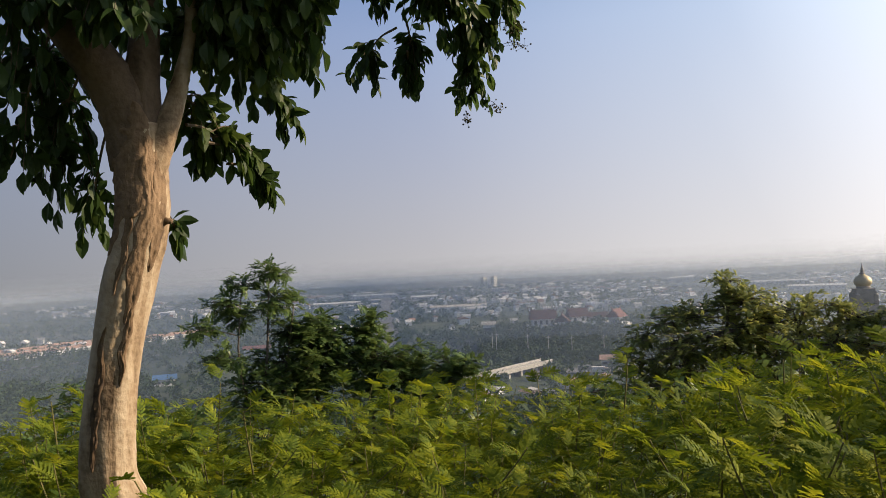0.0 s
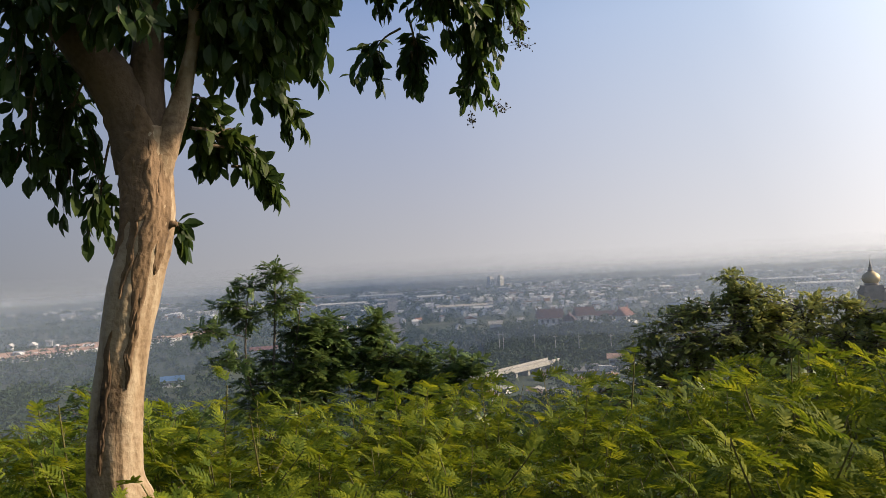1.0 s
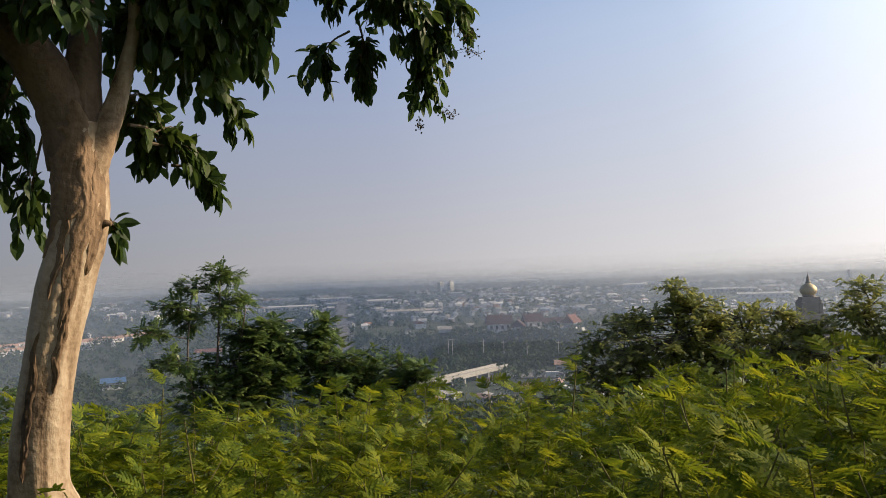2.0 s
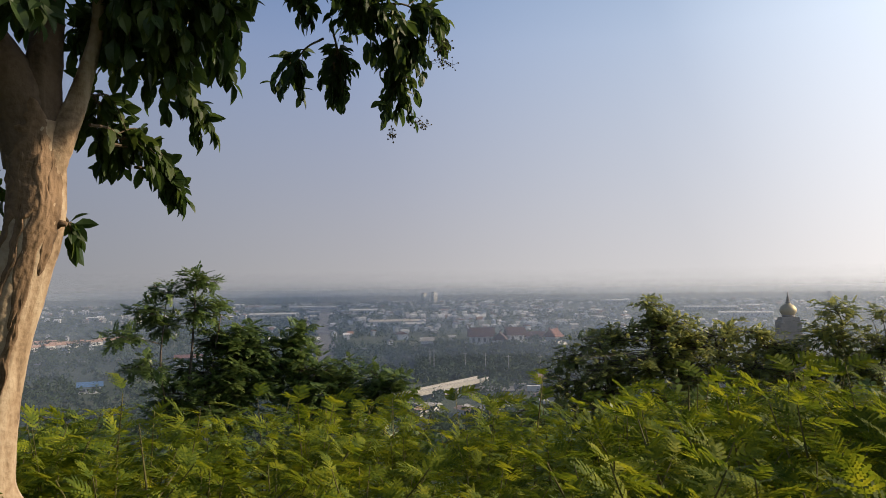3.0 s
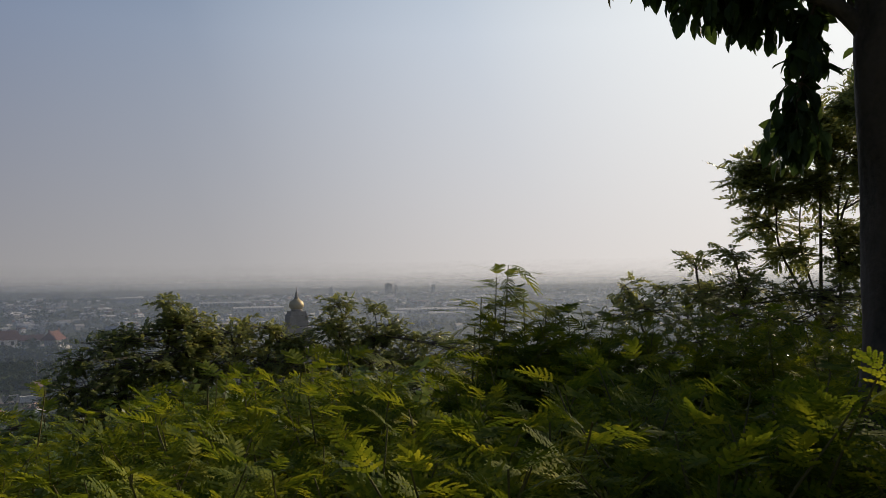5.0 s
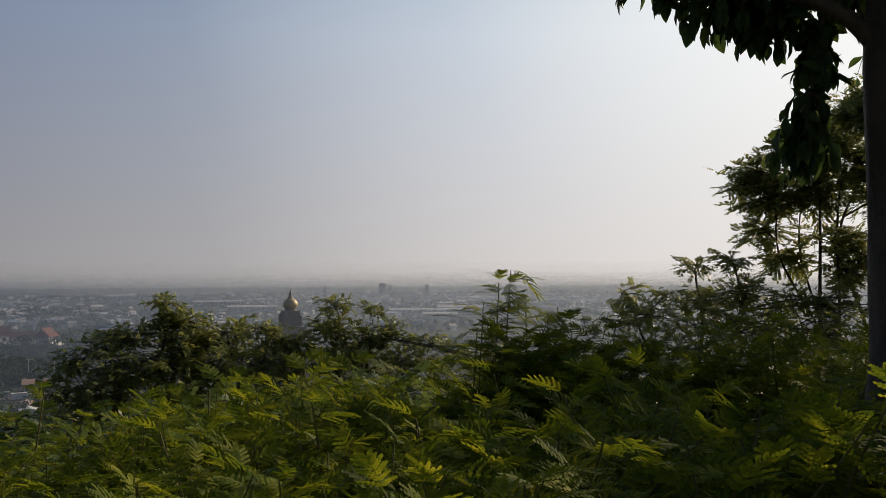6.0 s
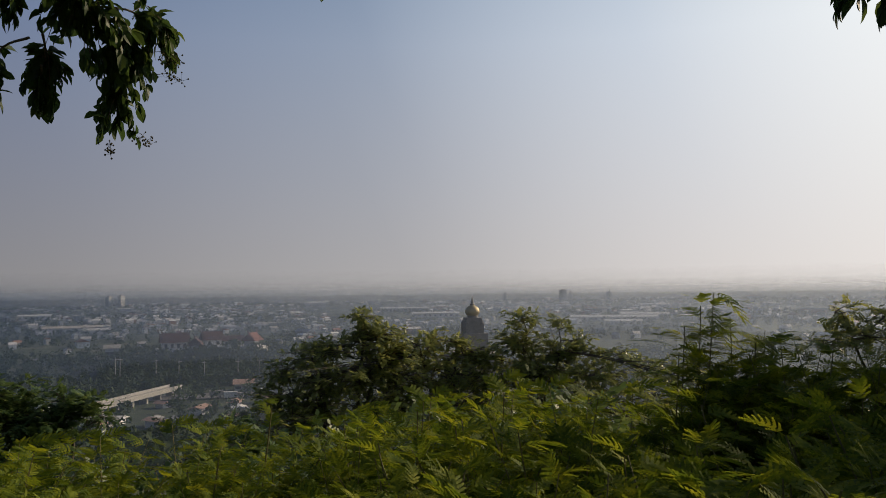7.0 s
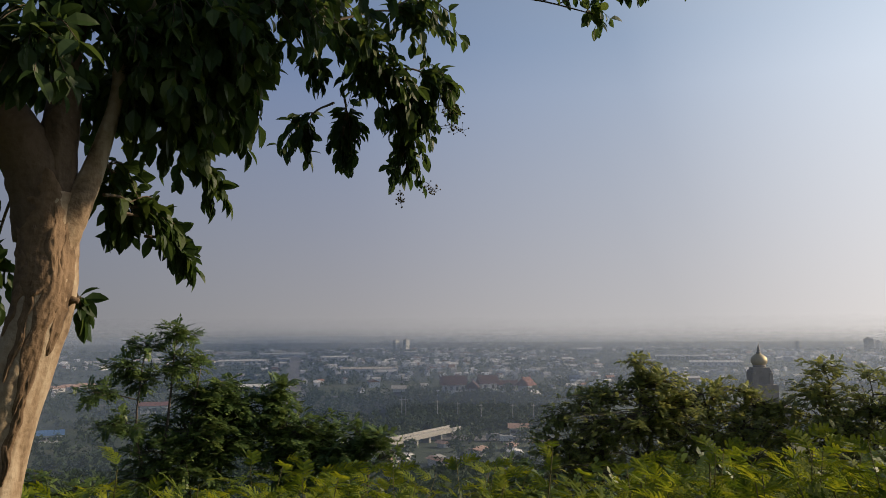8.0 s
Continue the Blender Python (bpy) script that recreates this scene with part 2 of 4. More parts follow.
def tube(soup, pts, radii, sides=6, wob=0.0, rng=random):
    pts = [Vector(p) for p in pts]
    verts, faces = [], []
    up = Vector((0.13, 0.37, 0.92))
    for i, p in enumerate(pts):
        d = (pts[min(i + 1, len(pts) - 1)] - pts[max(i - 1, 0)])
        d = d.normalized() if d.length > 1e-9 else Vector((0, 0, 1))
        x = d.cross(Vector((1, 0.2, 0.1)))
        x = (x if x.length > 0.2 else d.cross(up)).normalized()
        y = d.cross(x)
        for k in range(sides):
            a = 2 * math.pi * k / sides
            r = radii[i] * (1 + (wob * rng.uniform(-1, 1) if wob else 0))
            verts.append(p + (x * math.cos(a) + y * math.sin(a)) * r)
    for i in range(len(pts) - 1):
        for k in range(sides):
            a, b = i * sides + k, i * sides + (k + 1) % sides
            faces.append((a, b, b + sides, a + sides))
    faces.append(tuple(range((len(pts) - 1) * sides, len(pts) * sides)))
    faces.append(tuple(reversed(range(sides))))
    soup.add([tuple(v) for v in verts], faces)


def bend(pts, steps=8):
    """A smooth line through a few points (Catmull-Rom)."""
    p = [Vector(q) for q in pts]
    p = [p[0] * 2 - p[1]] + p + [p[-1] * 2 - p[-2]]
    out = []
    for i in range(1, len(p) - 2):
        for s in range(steps):
            t = s / steps
            out.append(0.5 * (2 * p[i] + (p[i + 1] - p[i - 1]) * t + (2 * p[i - 1] - 5 * p[i] + 4 * p[i + 1] - p[i + 2]) * t * t
                              + (3 * p[i] - p[i - 1] - 3 * p[i + 1] + p[i + 2]) * t ** 3))
    out.append(p[-2])
    return out


def lerp_list(vals, n):
    x = np.linspace(0, len(vals) - 1, n)
    return list(np.interp(x, range(len(vals)), vals))


def box(soup, cx, cy, cz, sx, sy, sz, turn=0.0):
    """A box standing on cz, turned about z."""
    c, s = math.cos(turn), math.sin(turn)
    v = []
    for z in (0, sz):
        for x, y in ((-1, -1), (1, -1), (1, 1), (-1, 1)):
            x, y = x * sx / 2, y * sy / 2
            v.append((cx + c * x - s * y, cy + s * x + c * y, cz + z))
    soup.add(v, [(3, 2, 1, 0), (4, 5, 6, 7), (0, 1, 5, 4), (1, 2, 6, 5), (2, 3, 7, 6), (3, 0, 4, 7)])


def gable(soup, cx, cy, cz, sx, sy, h, turn=0.0, over=0.6):
    """A gable roof with its ridge along x."""
    c, s = math.cos(turn), math.sin(turn)
    v = []
    for x, y, z in ((-1, -1, 0), (1, -1, 0), (1, 1, 0), (-1, 1, 0), (-1, 0, 1), (1, 0, 1)):
        x, y = x * (sx / 2 + over), y * (sy / 2 + over)
        v.append((cx + c * x - s * y, cy + s * x + c * y, cz + z * h))
    soup.add(v, [(0, 1, 5, 4), (2, 3, 4, 5), (0, 4, 3), (1, 2, 5), (3, 2, 1, 0)])


# ---- the ground: hilltop, slope and plain in one sheet ----
EYE0 = Vector((-0.2, 0.85, 1.8))
PLAIN = -58.0
PROFILE_R = (0, 2.0, 4, 6, 10, 20, 50, 100, 200, 300, 420, 9000)
PROFILE_Z = (0.2, 0.15, -0.1, -0.5, -1.5, -5.2, -17, -31, -49, -56, -58, -58)
TOWER = EYE0 + Vector((math.sin(radians(28.5)), math.cos(radians(28.5)), 0)) * 200
COMPLEX = EYE0 + Vector((math.sin(radians(9.5)), math.cos(radians(9.5)), 0)) * 635


def ground_z(x, y):
    dx, dy = x - EYE0.x, y - EYE0.y
    r = math.hypot(dx, dy)
    az = abs(math.degrees(math.atan2(dx, dy)))
    k = min(1, max(0, (az - 38) / 45))
    k = k * k * (3 - 2 * k)
    z = float(np.interp(r * (1 - 0.72 * k), PROFILE_R, PROFILE_Z))
    z += 27 * math.exp(-((x - TOWER.x) ** 2 + (y - TOWER.y) ** 2) / (2 * 22 ** 2))
    z += 13 * math.exp(-(((x - COMPLEX.x) / 60) ** 2 + ((y - COMPLEX.y) / 50) ** 2) / 2)
    if az > 112 and r > 3:                              # unseen rise added behind the viewpoint to block low sky light
        b = min(1, (az - 112) / 25) * min(1, (r - 3) / 27) * max(0, 1 - r / 260)
        z += 18 * b * b * (3 - 2 * b)
    if 1.5 < r < 300:
        z += 0.12 * min(1, r / 8) * noise.noise(Vector((x * 0.5, y * 0.5, 3.1)))
    return z


def make_ground():
    rs = [0.0] + list(np.geomspace(0.6, 5600, 72))
    n = 192
    v, f = [(EYE0.x, EYE0.y, ground_z(EYE0.x, EYE0.y))], []
    for r in rs[1:]:
        for k in range(n):
            a = 2 * math.pi * k / n
            x, y = EYE0.x + r * math.sin(a), EYE0.y + r * math.cos(a)
            v.append((x, y, ground_z(x, y)))
    for k in range(n):
        f.append((0, 1 + (k + 1) % n, 1 + k))
    for i in range(len(rs) - 2):
        for k in range(n):
            a, b = 1 + i * n + k, 1 + i * n + (k + 1) % n
            f.append((a, b, b + n, a + n))
    s = Soup()
    s.add(v, f)
    me = s.mesh("ground", M_HILL, True)
    me.materials.append(M_PLAIN)
    for p in me.polygons:
        if (p.center - EYE0).length > 300:
            p.material_index = 1
    return tagged(new("ground", me), "scrub-covered hillside falling to a wide hazy plain", "ground", kind="structure")


make_ground()


def polar(az, dist, z=None):
    x, y = EYE0.x + dist * math.sin(radians(az)), EYE0.y + dist * math.cos(radians(az))
    return Vector((x, y, ground_z(x, y) if z is None else z))


# ---- foliage shapes ----
def broad_leaf():
    """A pointed oval leaf, folded along the midrib and bent down at the tip; 1 long, along +x."""
    xs, ws, zs = (0.0, 0.12, 0.38, 0.66, 0.88, 1.0), (0.0, 0.13, 0.24, 0.22, 0.1, 0.0), (0, 0.01, 0.02, -0.01, -0.06, -0.11)
    v, f = [], []
    for x, w, z in zip(xs, ws, zs):
        v += [(x, -w, z + 0.35 * w), (x, 0, z), (x, w, z + 0.35 * w)]
    for i in range(5):
        for k in (0, 1):
            a = i * 3 + k
            f.append((a, a + 1, a + 4, a + 3))
    return np.array(v), f


def frond(rng, pairs=7, leaflets=8, length=0.24, pinna=0.085, leaflet=0.0145):
    """A twice-feathered leaf along +x with drooping end: pinnae in pairs, each with rows of narrow leaflets."""
    v, f = [], []
    droop = rng.uniform(0.1, 0.45)
    side = rng.uniform(-0.15, 0.15)

    def axis(t):
        return np.array((length * t * (1 - 0.12 * droop * t), side * length * t * t, -droop * length * t * t))
    k = 0
    for t0, t1 in ((0, 0.5), (0.5, 1)):
        a, b = axis(t0), axis(t1)
        v += [a + (0, -0.0012, 0), a + (0, 0.0012, 0), b + (0, 0.0008, 0), b + (0, -0.0008, 0)]
        f.append((k, k + 1, k + 2, k + 3))
        k += 4
    for i in range(pairs):
        t = 0.22 + 0.78 * i / (pairs - 1)
        base = axis(t)
        pl = pinna * (0.75 + 0.5 * math.sin(math.pi * (0.15 + 0.75 * t))) * rng.uniform(0.85, 1.1)
        for sg in (-1, 1):
            an = radians(rng.uniform(48, 62) * (1 - 0.45 * t))
            d = np.array((math.cos(an), sg * math.sin(an), rng.uniform(-0.25, 0.12)))
            q = np.array((-d[1], d[0], rng.uniform(-0.2, 0.2)))
            step = pl / leaflets
            for j in range(leaflets):
                s = (j + 0.6) / leaflets
                p = base + d * pl * s + np.array((0, 0, -0.25 * pl * s * s))
                ll = leaflet * (1.1 - 0.5 * s)
                fore = d * ll * 0.55
                v += [p - d * step * 0.75, p + q * ll + fore, p + d * step * 0.85, p - q * ll + fore]
                f.append((k, k + 1, k + 2, k + 3))
                k += 4
    return np.array(v), f


def spray(rng, pairs=6, length=0.34, wide=0.05):
    """A once-feathered leaf along +x: pairs of pointed leaflets."""
    v, f = [], []
    droop = rng.uniform(0.0, 0.5)
    k = 0
    for i in range(pairs + 1):
        t = 0.2 + 0.8 * i / pairs
        p = np.array((length * t, 0, -droop * length * t * t))
        for sg in ((-1, 1) if i < pairs else (0,)):
            an = radians(rng.uniform(45, 70)) if sg else 0
            ll = length * rng.uniform(0.26, 0.36)
            d = np.array((math.cos(an), sg * math.sin(an), rng.uniform(-0.45, 0.1)))
            w = np.array((-d[1], d[0], 0)) * wide * 0.5
            v += [p, p + d * ll * 0.45 + w, p + d * ll, p + d * ll * 0.45 - w]
            f.append((k, k + 1, k + 2, k + 3))
            k += 4
    return np.array(v), f


def turned(v, m):
    m = np.array(m)
    return v @ m[:3, :3].T + m[:3, 3]


def aim(at, d, twist, scale):
    """A pose with x along d, turned about it by twist."""
    x = Vector(d).normalized()
    y = Vector((0, 0, 1)).cross(x)
    y = y.normalized() if y.length > 0.05 else Vector((0, 1, 0))
    z = x.cross(y)
    r = Matrix((x, y, z)).transposed() @ Matrix.Rotation(twist, 3, "X")
    return Matrix.Translation(at) @ r.to_4x4() @ Matrix.Scale(scale, 4)


def in_ball(rng):
    while True:
        p = Vector((rng.uniform(-1, 1), rng.uniform(-1, 1), rng.uniform(-1, 1)))
        if p.length < 1:
            return p


# ---- broad-leaved trees ----
def gnarled(soup, pts, radii, sides):
    """A trunk with long swellings, hollows and flakes standing off its surface."""
    v, f = [], []
    for p, r in zip(pts, radii):
        for k in range(sides):
            a = 2 * math.pi * k / sides
            c, q = math.cos(a), math.sin(a)
            w = 1 + 0.09 * noise.noise(Vector((c * 1.6, q * 1.6, p.z * 1.5))) + 0.045 * noise.noise(Vector((c * 5, q * 5, p.z * 4)))
            w += 0.03 * max(0, noise.noise(Vector((c * 11, q * 11, p.z * 13 + 7)))) + 0.012 * noise.noise(Vector((c * 25, q * 25, p.z * 30)))
            v.append((p.x + r * w * c, p.y + r * w * q, p.z))
    for i in range(len(pts) - 1):
        for k in range(sides):
            a, b = i * sides + k, i * sides + (k + 1) % sides
            f.append((a, b, b + sides, a + sides))
    f.append(tuple(range((len(pts) - 1) * sides, len(pts) * sides)))
    soup.add(v, f)


BROAD = broad_leaf()
BROAD_FEW = (BROAD[0].reshape(6, 3, 3)[[0, 2, 3, 4, 5]].reshape(-1, 3), BROAD[1][:8])


def broad_tree(name, label, bark, trunk_pts, trunk_r, limbs, clusters, seed, singles, leaf=0.155, panicles=(), limb_bark=None, fullness=1.0):
    """trunk and limbs as bent tapering tubes; clusters: centre, radii, shoots, limb point. Shoots hang with leaves in pairs."""
    rng = random.Random(seed)
    base = Vector(trunk_pts[0])
    tree = thing(name, base, label, "tree")

    def loc(p):
        return Vector(p) - base
    pts = bend([loc(p) for p in trunk_pts], 14)
    s = Soup()
    gnarled(s, pts, lerp_list(trunk_r, len(pts)), 56)
    part("trunk", s, bark, tree, smooth=True)
    for k, (lp, lr) in enumerate(limbs):
        s = Soup()
        q = bend([loc(p) for p in lp], 8)
        tube(s, q, lerp_list(lr, len(q)), 14, 0.03, rng)
        # the first two limbs take the bark with shade in its colour
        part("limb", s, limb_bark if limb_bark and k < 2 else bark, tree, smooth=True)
    twigs, crown = Soup(), Soup()
    me = bpy.data.meshes.new("leaf")
    me.from_pydata(BROAD[0].tolist(), [], BROAD[1])
    me.materials.append(M_LEAF1)
    left = singles
    for c, rad, shoots, root in clusters:
        shoots = max(3, round(shoots * fullness)) if c[1] < 6.0 and c[0] < 0.7 else shoots
        c, root = loc(c) + Vector((0, 0, 0.05)), loc(root)
        hub = c + Vector((0, 0, 0.45 * rad[2]))
        main = bend([root, (root + hub) / 2 + Vector((0, 0, 0.06)), hub], 5)
        tube(twigs, main, lerp_list([0.010, 0.005], len(main)), 5)
        for _ in range(shoots):
            end = c + Vector([a * b for a, b in zip(in_ball(rng), rad)])
            start = main[rng.randrange(len(main) // 2, len(main))]
            mid = (start + end) / 2 + Vector((0, 0, 0.25 * (end - start).length + 0.02))
            line = bend([start, mid, end], 5)
            tube(twigs, line, lerp_list([0.005, 0.002], len(line)), 4)
            for i in range(2, len(line)):
                d = (line[i] - line[i - 1]).normalized()
                for sg in ((-1, 1) if i == len(line) - 1 else (rng.choice((-1, 1)),)):
                    side = d.cross(Vector((0, 0, 1))) * sg
                    out = side * rng.uniform(0.2, 1.0) + d * rng.uniform(0.1, 0.9) + Vector((0, 0, rng.uniform(-1.4, 0.45)))
                    m = aim(line[i], out, rng.uniform(-1.3, 1.3), leaf * rng.uniform(0.6, 1.15))
                    if left > 0 and rng.random() < 0.5:
                        ob = new("leaf", me)
                        ob.parent, ob.matrix_local = tree, m
                        left -= 1
                    else:
                        crown.add(turned(BROAD_FEW[0], m), BROAD_FEW[1])
    part("twig", twigs, M_TWIG, tree)["kind"] = "stuff"
    part("crown", crown, M_LEAF, tree)["kind"] = "stuff"
    for p, d, size in panicles:
        s, p, d = Soup(), loc(p), Vector(d).normalized()
        tip = p + d * size
        tube(s, bend([p, (p + tip) / 2 + Vector((0, 0, 0.03)), tip], 4), lerp_list([0.003, 0.0015], 9), 4)
        for i in range(26):
            a = p.lerp(tip, rng.uniform(0.3, 1))
            b = a + in_ball(rng) * size * 0.33
            tube(s, [a, b], [0.0012, 0.001], 3)
            o = bmesh.new()
            bmesh.ops.create_icosphere(o, subdivisions=1, radius=rng.uniform(0.006, 0.009))
            s.add([tuple(q.co + b) for q in o.verts], [[q.index for q in g.verts] for g in o.faces])
            o.free()
        part("fruit_panicle", s, M_FRUIT, tree, "drooping panicle of small round fruits")
    return tree, pts, lerp_list(trunk_r, len(pts))


FORK = (-1.79, 4.80, 2.62)
T_ALL = [
    ((-2.21, 4.44, 3.01), (0.3, 0.3, 0.3), 26, (-2.17, 4.75, 3.20)), ((-2.51, 5.16, 2.80), (0.42, 0.4, 0.28), 46, (-2.09, 4.71, 3.09)),
    ((-2.41, 5.17, 2.41), (0.3, 0.3, 0.24), 27, (-2.04, 4.77, 2.96)), ((-2.25, 5.27, 2.19), (0.1, 0.2, 0.17), 10, (-1.95, 4.88, 2.72)),
    ((-2.51, 4.89, 2.38), (0.16, 0.2, 0.16), 10, (-2.17, 4.75, 3.20)), ((-2.99, 4.87, 2.82), (0.4, 0.4, 0.4), 30, (-2.24, 4.68, 3.29)),
    ((-2.48, 4.51, 3.38), (0.45, 0.45, 0.35), 34, (-2.24, 4.68, 3.29)), ((-1.70, 4.31, 3.08), (0.3, 0.22, 0.15), 25, (-1.70, 4.74, 3.44)),
    ((-1.61, 4.85, 3.54), (0.5, 0.5, 0.3), 58, (-1.70, 4.74, 3.44)), ((-1.28, 4.91, 3.18), (0.3, 0.26, 0.24), 58, (-1.48, 4.84, 3.38)),
    ((-1.65, 5.17, 3.05), (0.22, 0.26, 0.24), 38, (-1.50, 4.81, 3.13)), ((-1.29, 5.03, 2.97), (0.26, 0.24, 0.2), 44, (-1.50, 4.81, 3.13)),
    ((-1.02, 5.13, 3.17), (0.2, 0.24, 0.24), 34, (-1.48, 4.84, 3.38)), ((-1.07, 5.67, 3.13), (0.1, 0.14, 0.16), 14, (-1.27, 5.25, 3.32)),
    ((-1.30, 5.58, 2.87), (0.15, 0.16, 0.1), 11, (-1.38, 5.40, 3.10)), ((-1.17, 5.69, 2.72), (0.06, 0.1, 0.1), 6, (-1.33, 5.45, 2.94)),
    ((-1.65, 5.32, 2.66), (0.15, 0.16, 0.12), 15, (-1.60, 4.88, 2.79)), ((-1.55, 5.49, 2.48), (0.22, 0.16, 0.11), 20, (-1.61, 5.01, 2.66)),
    ((-1.39, 5.65, 2.37), (0.12, 0.1, 0.1), 11, (-1.62, 5.24, 2.61)), ((-1.34, 5.67, 2.28), (0.05, 0.06, 0.08), 6, (-1.53, 5.49, 2.51)),
    ((-1.69, 5.02, 2.01), (0.05, 0.05, 0.05), 4, (-1.71, 4.85, 2.12)),
    ((-1.20, 5.49, 3.85), (0.5, 0.5, 0.28), 58, (-1.49, 4.88, 3.54)),
    ((-0.53, 6.38, 4.00), (0.36, 0.36, 0.2), 18, (-1.16, 5.29, 3.83)), ((-0.67, 6.55, 3.82), (0.1, 0.2, 0.1), 6, (-0.84, 5.94, 3.96)),
    ((-0.82, 6.99, 3.38), (0.16, 0.2, 0.13), 10, (-0.51, 6.62, 3.66)), ((-0.41, 6.91, 3.38), (0.22, 0.2, 0.16), 15, (-0.43, 6.61, 3.69)),
    ((-0.44, 6.94, 3.23), (0.06, 0.1, 0.06), 3, (-0.44, 6.76, 3.52)), ((-0.12, 6.71, 3.71), (0.4, 0.3, 0.22), 29, (-0.48, 6.37, 4.04)),
    ((0.14, 6.96, 3.55), (0.26, 0.25, 0.2), 25, (-0.16, 6.65, 3.87)), ((0.08, 7.05, 3.21), (0.2, 0.18, 0.16), 15, (0.01, 6.83, 3.65)),
    ((0.33, 6.88, 3.75), (0.18, 0.2, 0.2), 15, (-0.07, 6.63, 3.94)), ((0.16, 6.62, 4.19), (0.34, 0.3, 0.24), 18, (-0.46, 6.13, 4.10)),
    ((1.49, 6.45, 4.27), (0.12, 0.2, 0.06), 4, (0.37, 6.39, 4.42)),
    ((-1.25, 4.92, 3.18), (0.25, 0.13, 0.2), 25, (-1.48, 4.84, 3.38)), ((-0.94, 5.09, 3.35), (0.26, 0.14, 0.2), 25, (-1.32, 4.90, 3.61)), ((-0.62, 5.19, 3.73), (0.3, 0.2, 0.22), 13, (-1.16, 5.29, 3.83)),
    # extra sprays added here to shade the upper trunk
    ((-0.72, 4.91, 3.58), (0.34, 0.3, 0.2), 16, (-1.16, 5.29, 3.83)), ((-1.10, 4.83, 3.38), (0.3, 0.25, 0.16), 28, (-1.49, 4.88, 3.54)), ((-1.29, 4.72, 3.26), (0.2, 0.2, 0.14), 18, (-1.47, 4.81, 3.45)),
    ((-0.41, 4.95, 3.80), (0.4, 0.35, 0.2), 16, (-0.93, 5.63, 4.12)), ((-0.24, 6.50, 3.99), (0.3, 0.3, 0.16), 15, (-0.47, 6.33, 4.14)),
    ((-1.25, 4.82, 3.2), (0.16, 0.2, 0.22), 22, (-1.50, 4.84, 3.22)), ((-0.95, 4.85, 3.35), (0.2, 0.2, 0.22), 24, (-1.29, 5.04, 3.82)), ((-1.45, 4.75, 3.3), (0.14, 0.18, 0.25), 18, (-1.49, 4.82, 3.28)),
    ((-2.00, 5.15, 3.26), (0.2, 0.2, 0.2), 16, (-1.72, 4.78, 3.33)), ((-1.89, 4.45, 3.11), (0.24, 0.2, 0.14), 14, (-2.14, 4.70, 3.21)), ((-1.68, 4.55, 3.36), (0.3, 0.25, 0.2), 20, (-1.70, 4.74, 3.44)),
    # unseen dense sprays, added between sun and fork to cast shade
    ((1.3, 5.03, 4.10), (0.42, 0.45, 0.19), 110, (0.6, 5.05, 4.5)), ((2.0, 5.12, 4.45), (0.45, 0.5, 0.24), 110, (1.3, 5.2, 4.7)), ((0.75, 4.95, 4.2), (0.4, 0.4, 0.25), 70, (-0.1, 5.0, 4.3)), ((1.0, 5.5, 4.75), (0.6, 0.5, 0.25), 60, (0.6, 5.05, 4.5)),
    ((-1.37, 4.82, 3.06), (0.14, 0.12, 0.16), 12, (-1.50, 4.84, 3.22)), ((-1.12, 4.90, 3.32), (0.24, 0.14, 0.18), 20, (-1.47, 4.81, 3.45)), ((-0.86, 5.03, 3.51), (0.26, 0.16, 0.2), 20, (-1.29, 5.04, 3.82)),
]
shade_tree, axis_pts, axis_r = broad_tree("shade_tree", "broad-leaved shade tree with pale flaking trunk in scrub", M_BARK,
           [(-1.91, 4.67, 0.45), (-1.94, 4.73, 0.71), (-1.97, 4.71, 0.89), (-1.95, 4.73, 1.25), (-1.91, 4.74, 1.53), (-1.85, 4.75, 1.81), (-1.78, 4.77, 2.10), (-1.78, 4.79, 2.37), FORK],
           [0.2, 0.158, 0.132, 0.126, 0.124, 0.13, 0.128, 0.128, 0.138],
           [([(-1.81, 4.80, 2.40), (-1.84, 4.77, 2.69), (-1.93, 4.73, 2.89), (-2.22, 4.69, 3.30), (-2.52, 4.59, 3.70)], [0.125, 0.135, 0.125, 0.1, 0.06]),
            ([(-1.77, 4.79, 2.42), (-1.77, 4.79, 2.75), (-1.74, 4.80, 3.10), (-1.71, 4.76, 3.39), (-1.58, 4.81, 3.88)], [0.12, 0.1, 0.075, 0.06, 0.03]),
            ([(-1.74, 4.78, 2.36), (-1.66, 4.80, 2.58), (-1.60, 4.84, 2.78), (-1.52, 4.83, 3.07), (-1.47, 4.83, 3.40), (-1.29, 5.04, 3.82), (-0.93, 5.63, 4.12), (-0.47, 6.33, 4.14)], [0.085, 0.068, 0.05, 0.032, 0.028, 0.026, 0.022, 0.015]),
            # added limb that carries the unseen shading sprays
            ([(-1.29, 5.04, 3.82), (-0.75, 5.0, 4.15), (-0.1, 5.0, 4.3), (0.6, 5.05, 4.5), (1.3, 5.2, 4.7)], [0.024, 0.022, 0.02, 0.016, 0.01])],
           T_ALL, 11, 300, 0.13,
           [((0.26, 6.80, 3.71), (0.9, 0, -0.15), 0.22), ((0.29, 6.86, 3.56), (1, 0, -0.1), 0.22), ((0.14, 6.99, 3.16), (0.8, 0, -0.5), 0.18), ((0.00, 6.98, 3.08), (0.1, 0, -1), 0.12)], M_LIMB_SHADED, 0.72)


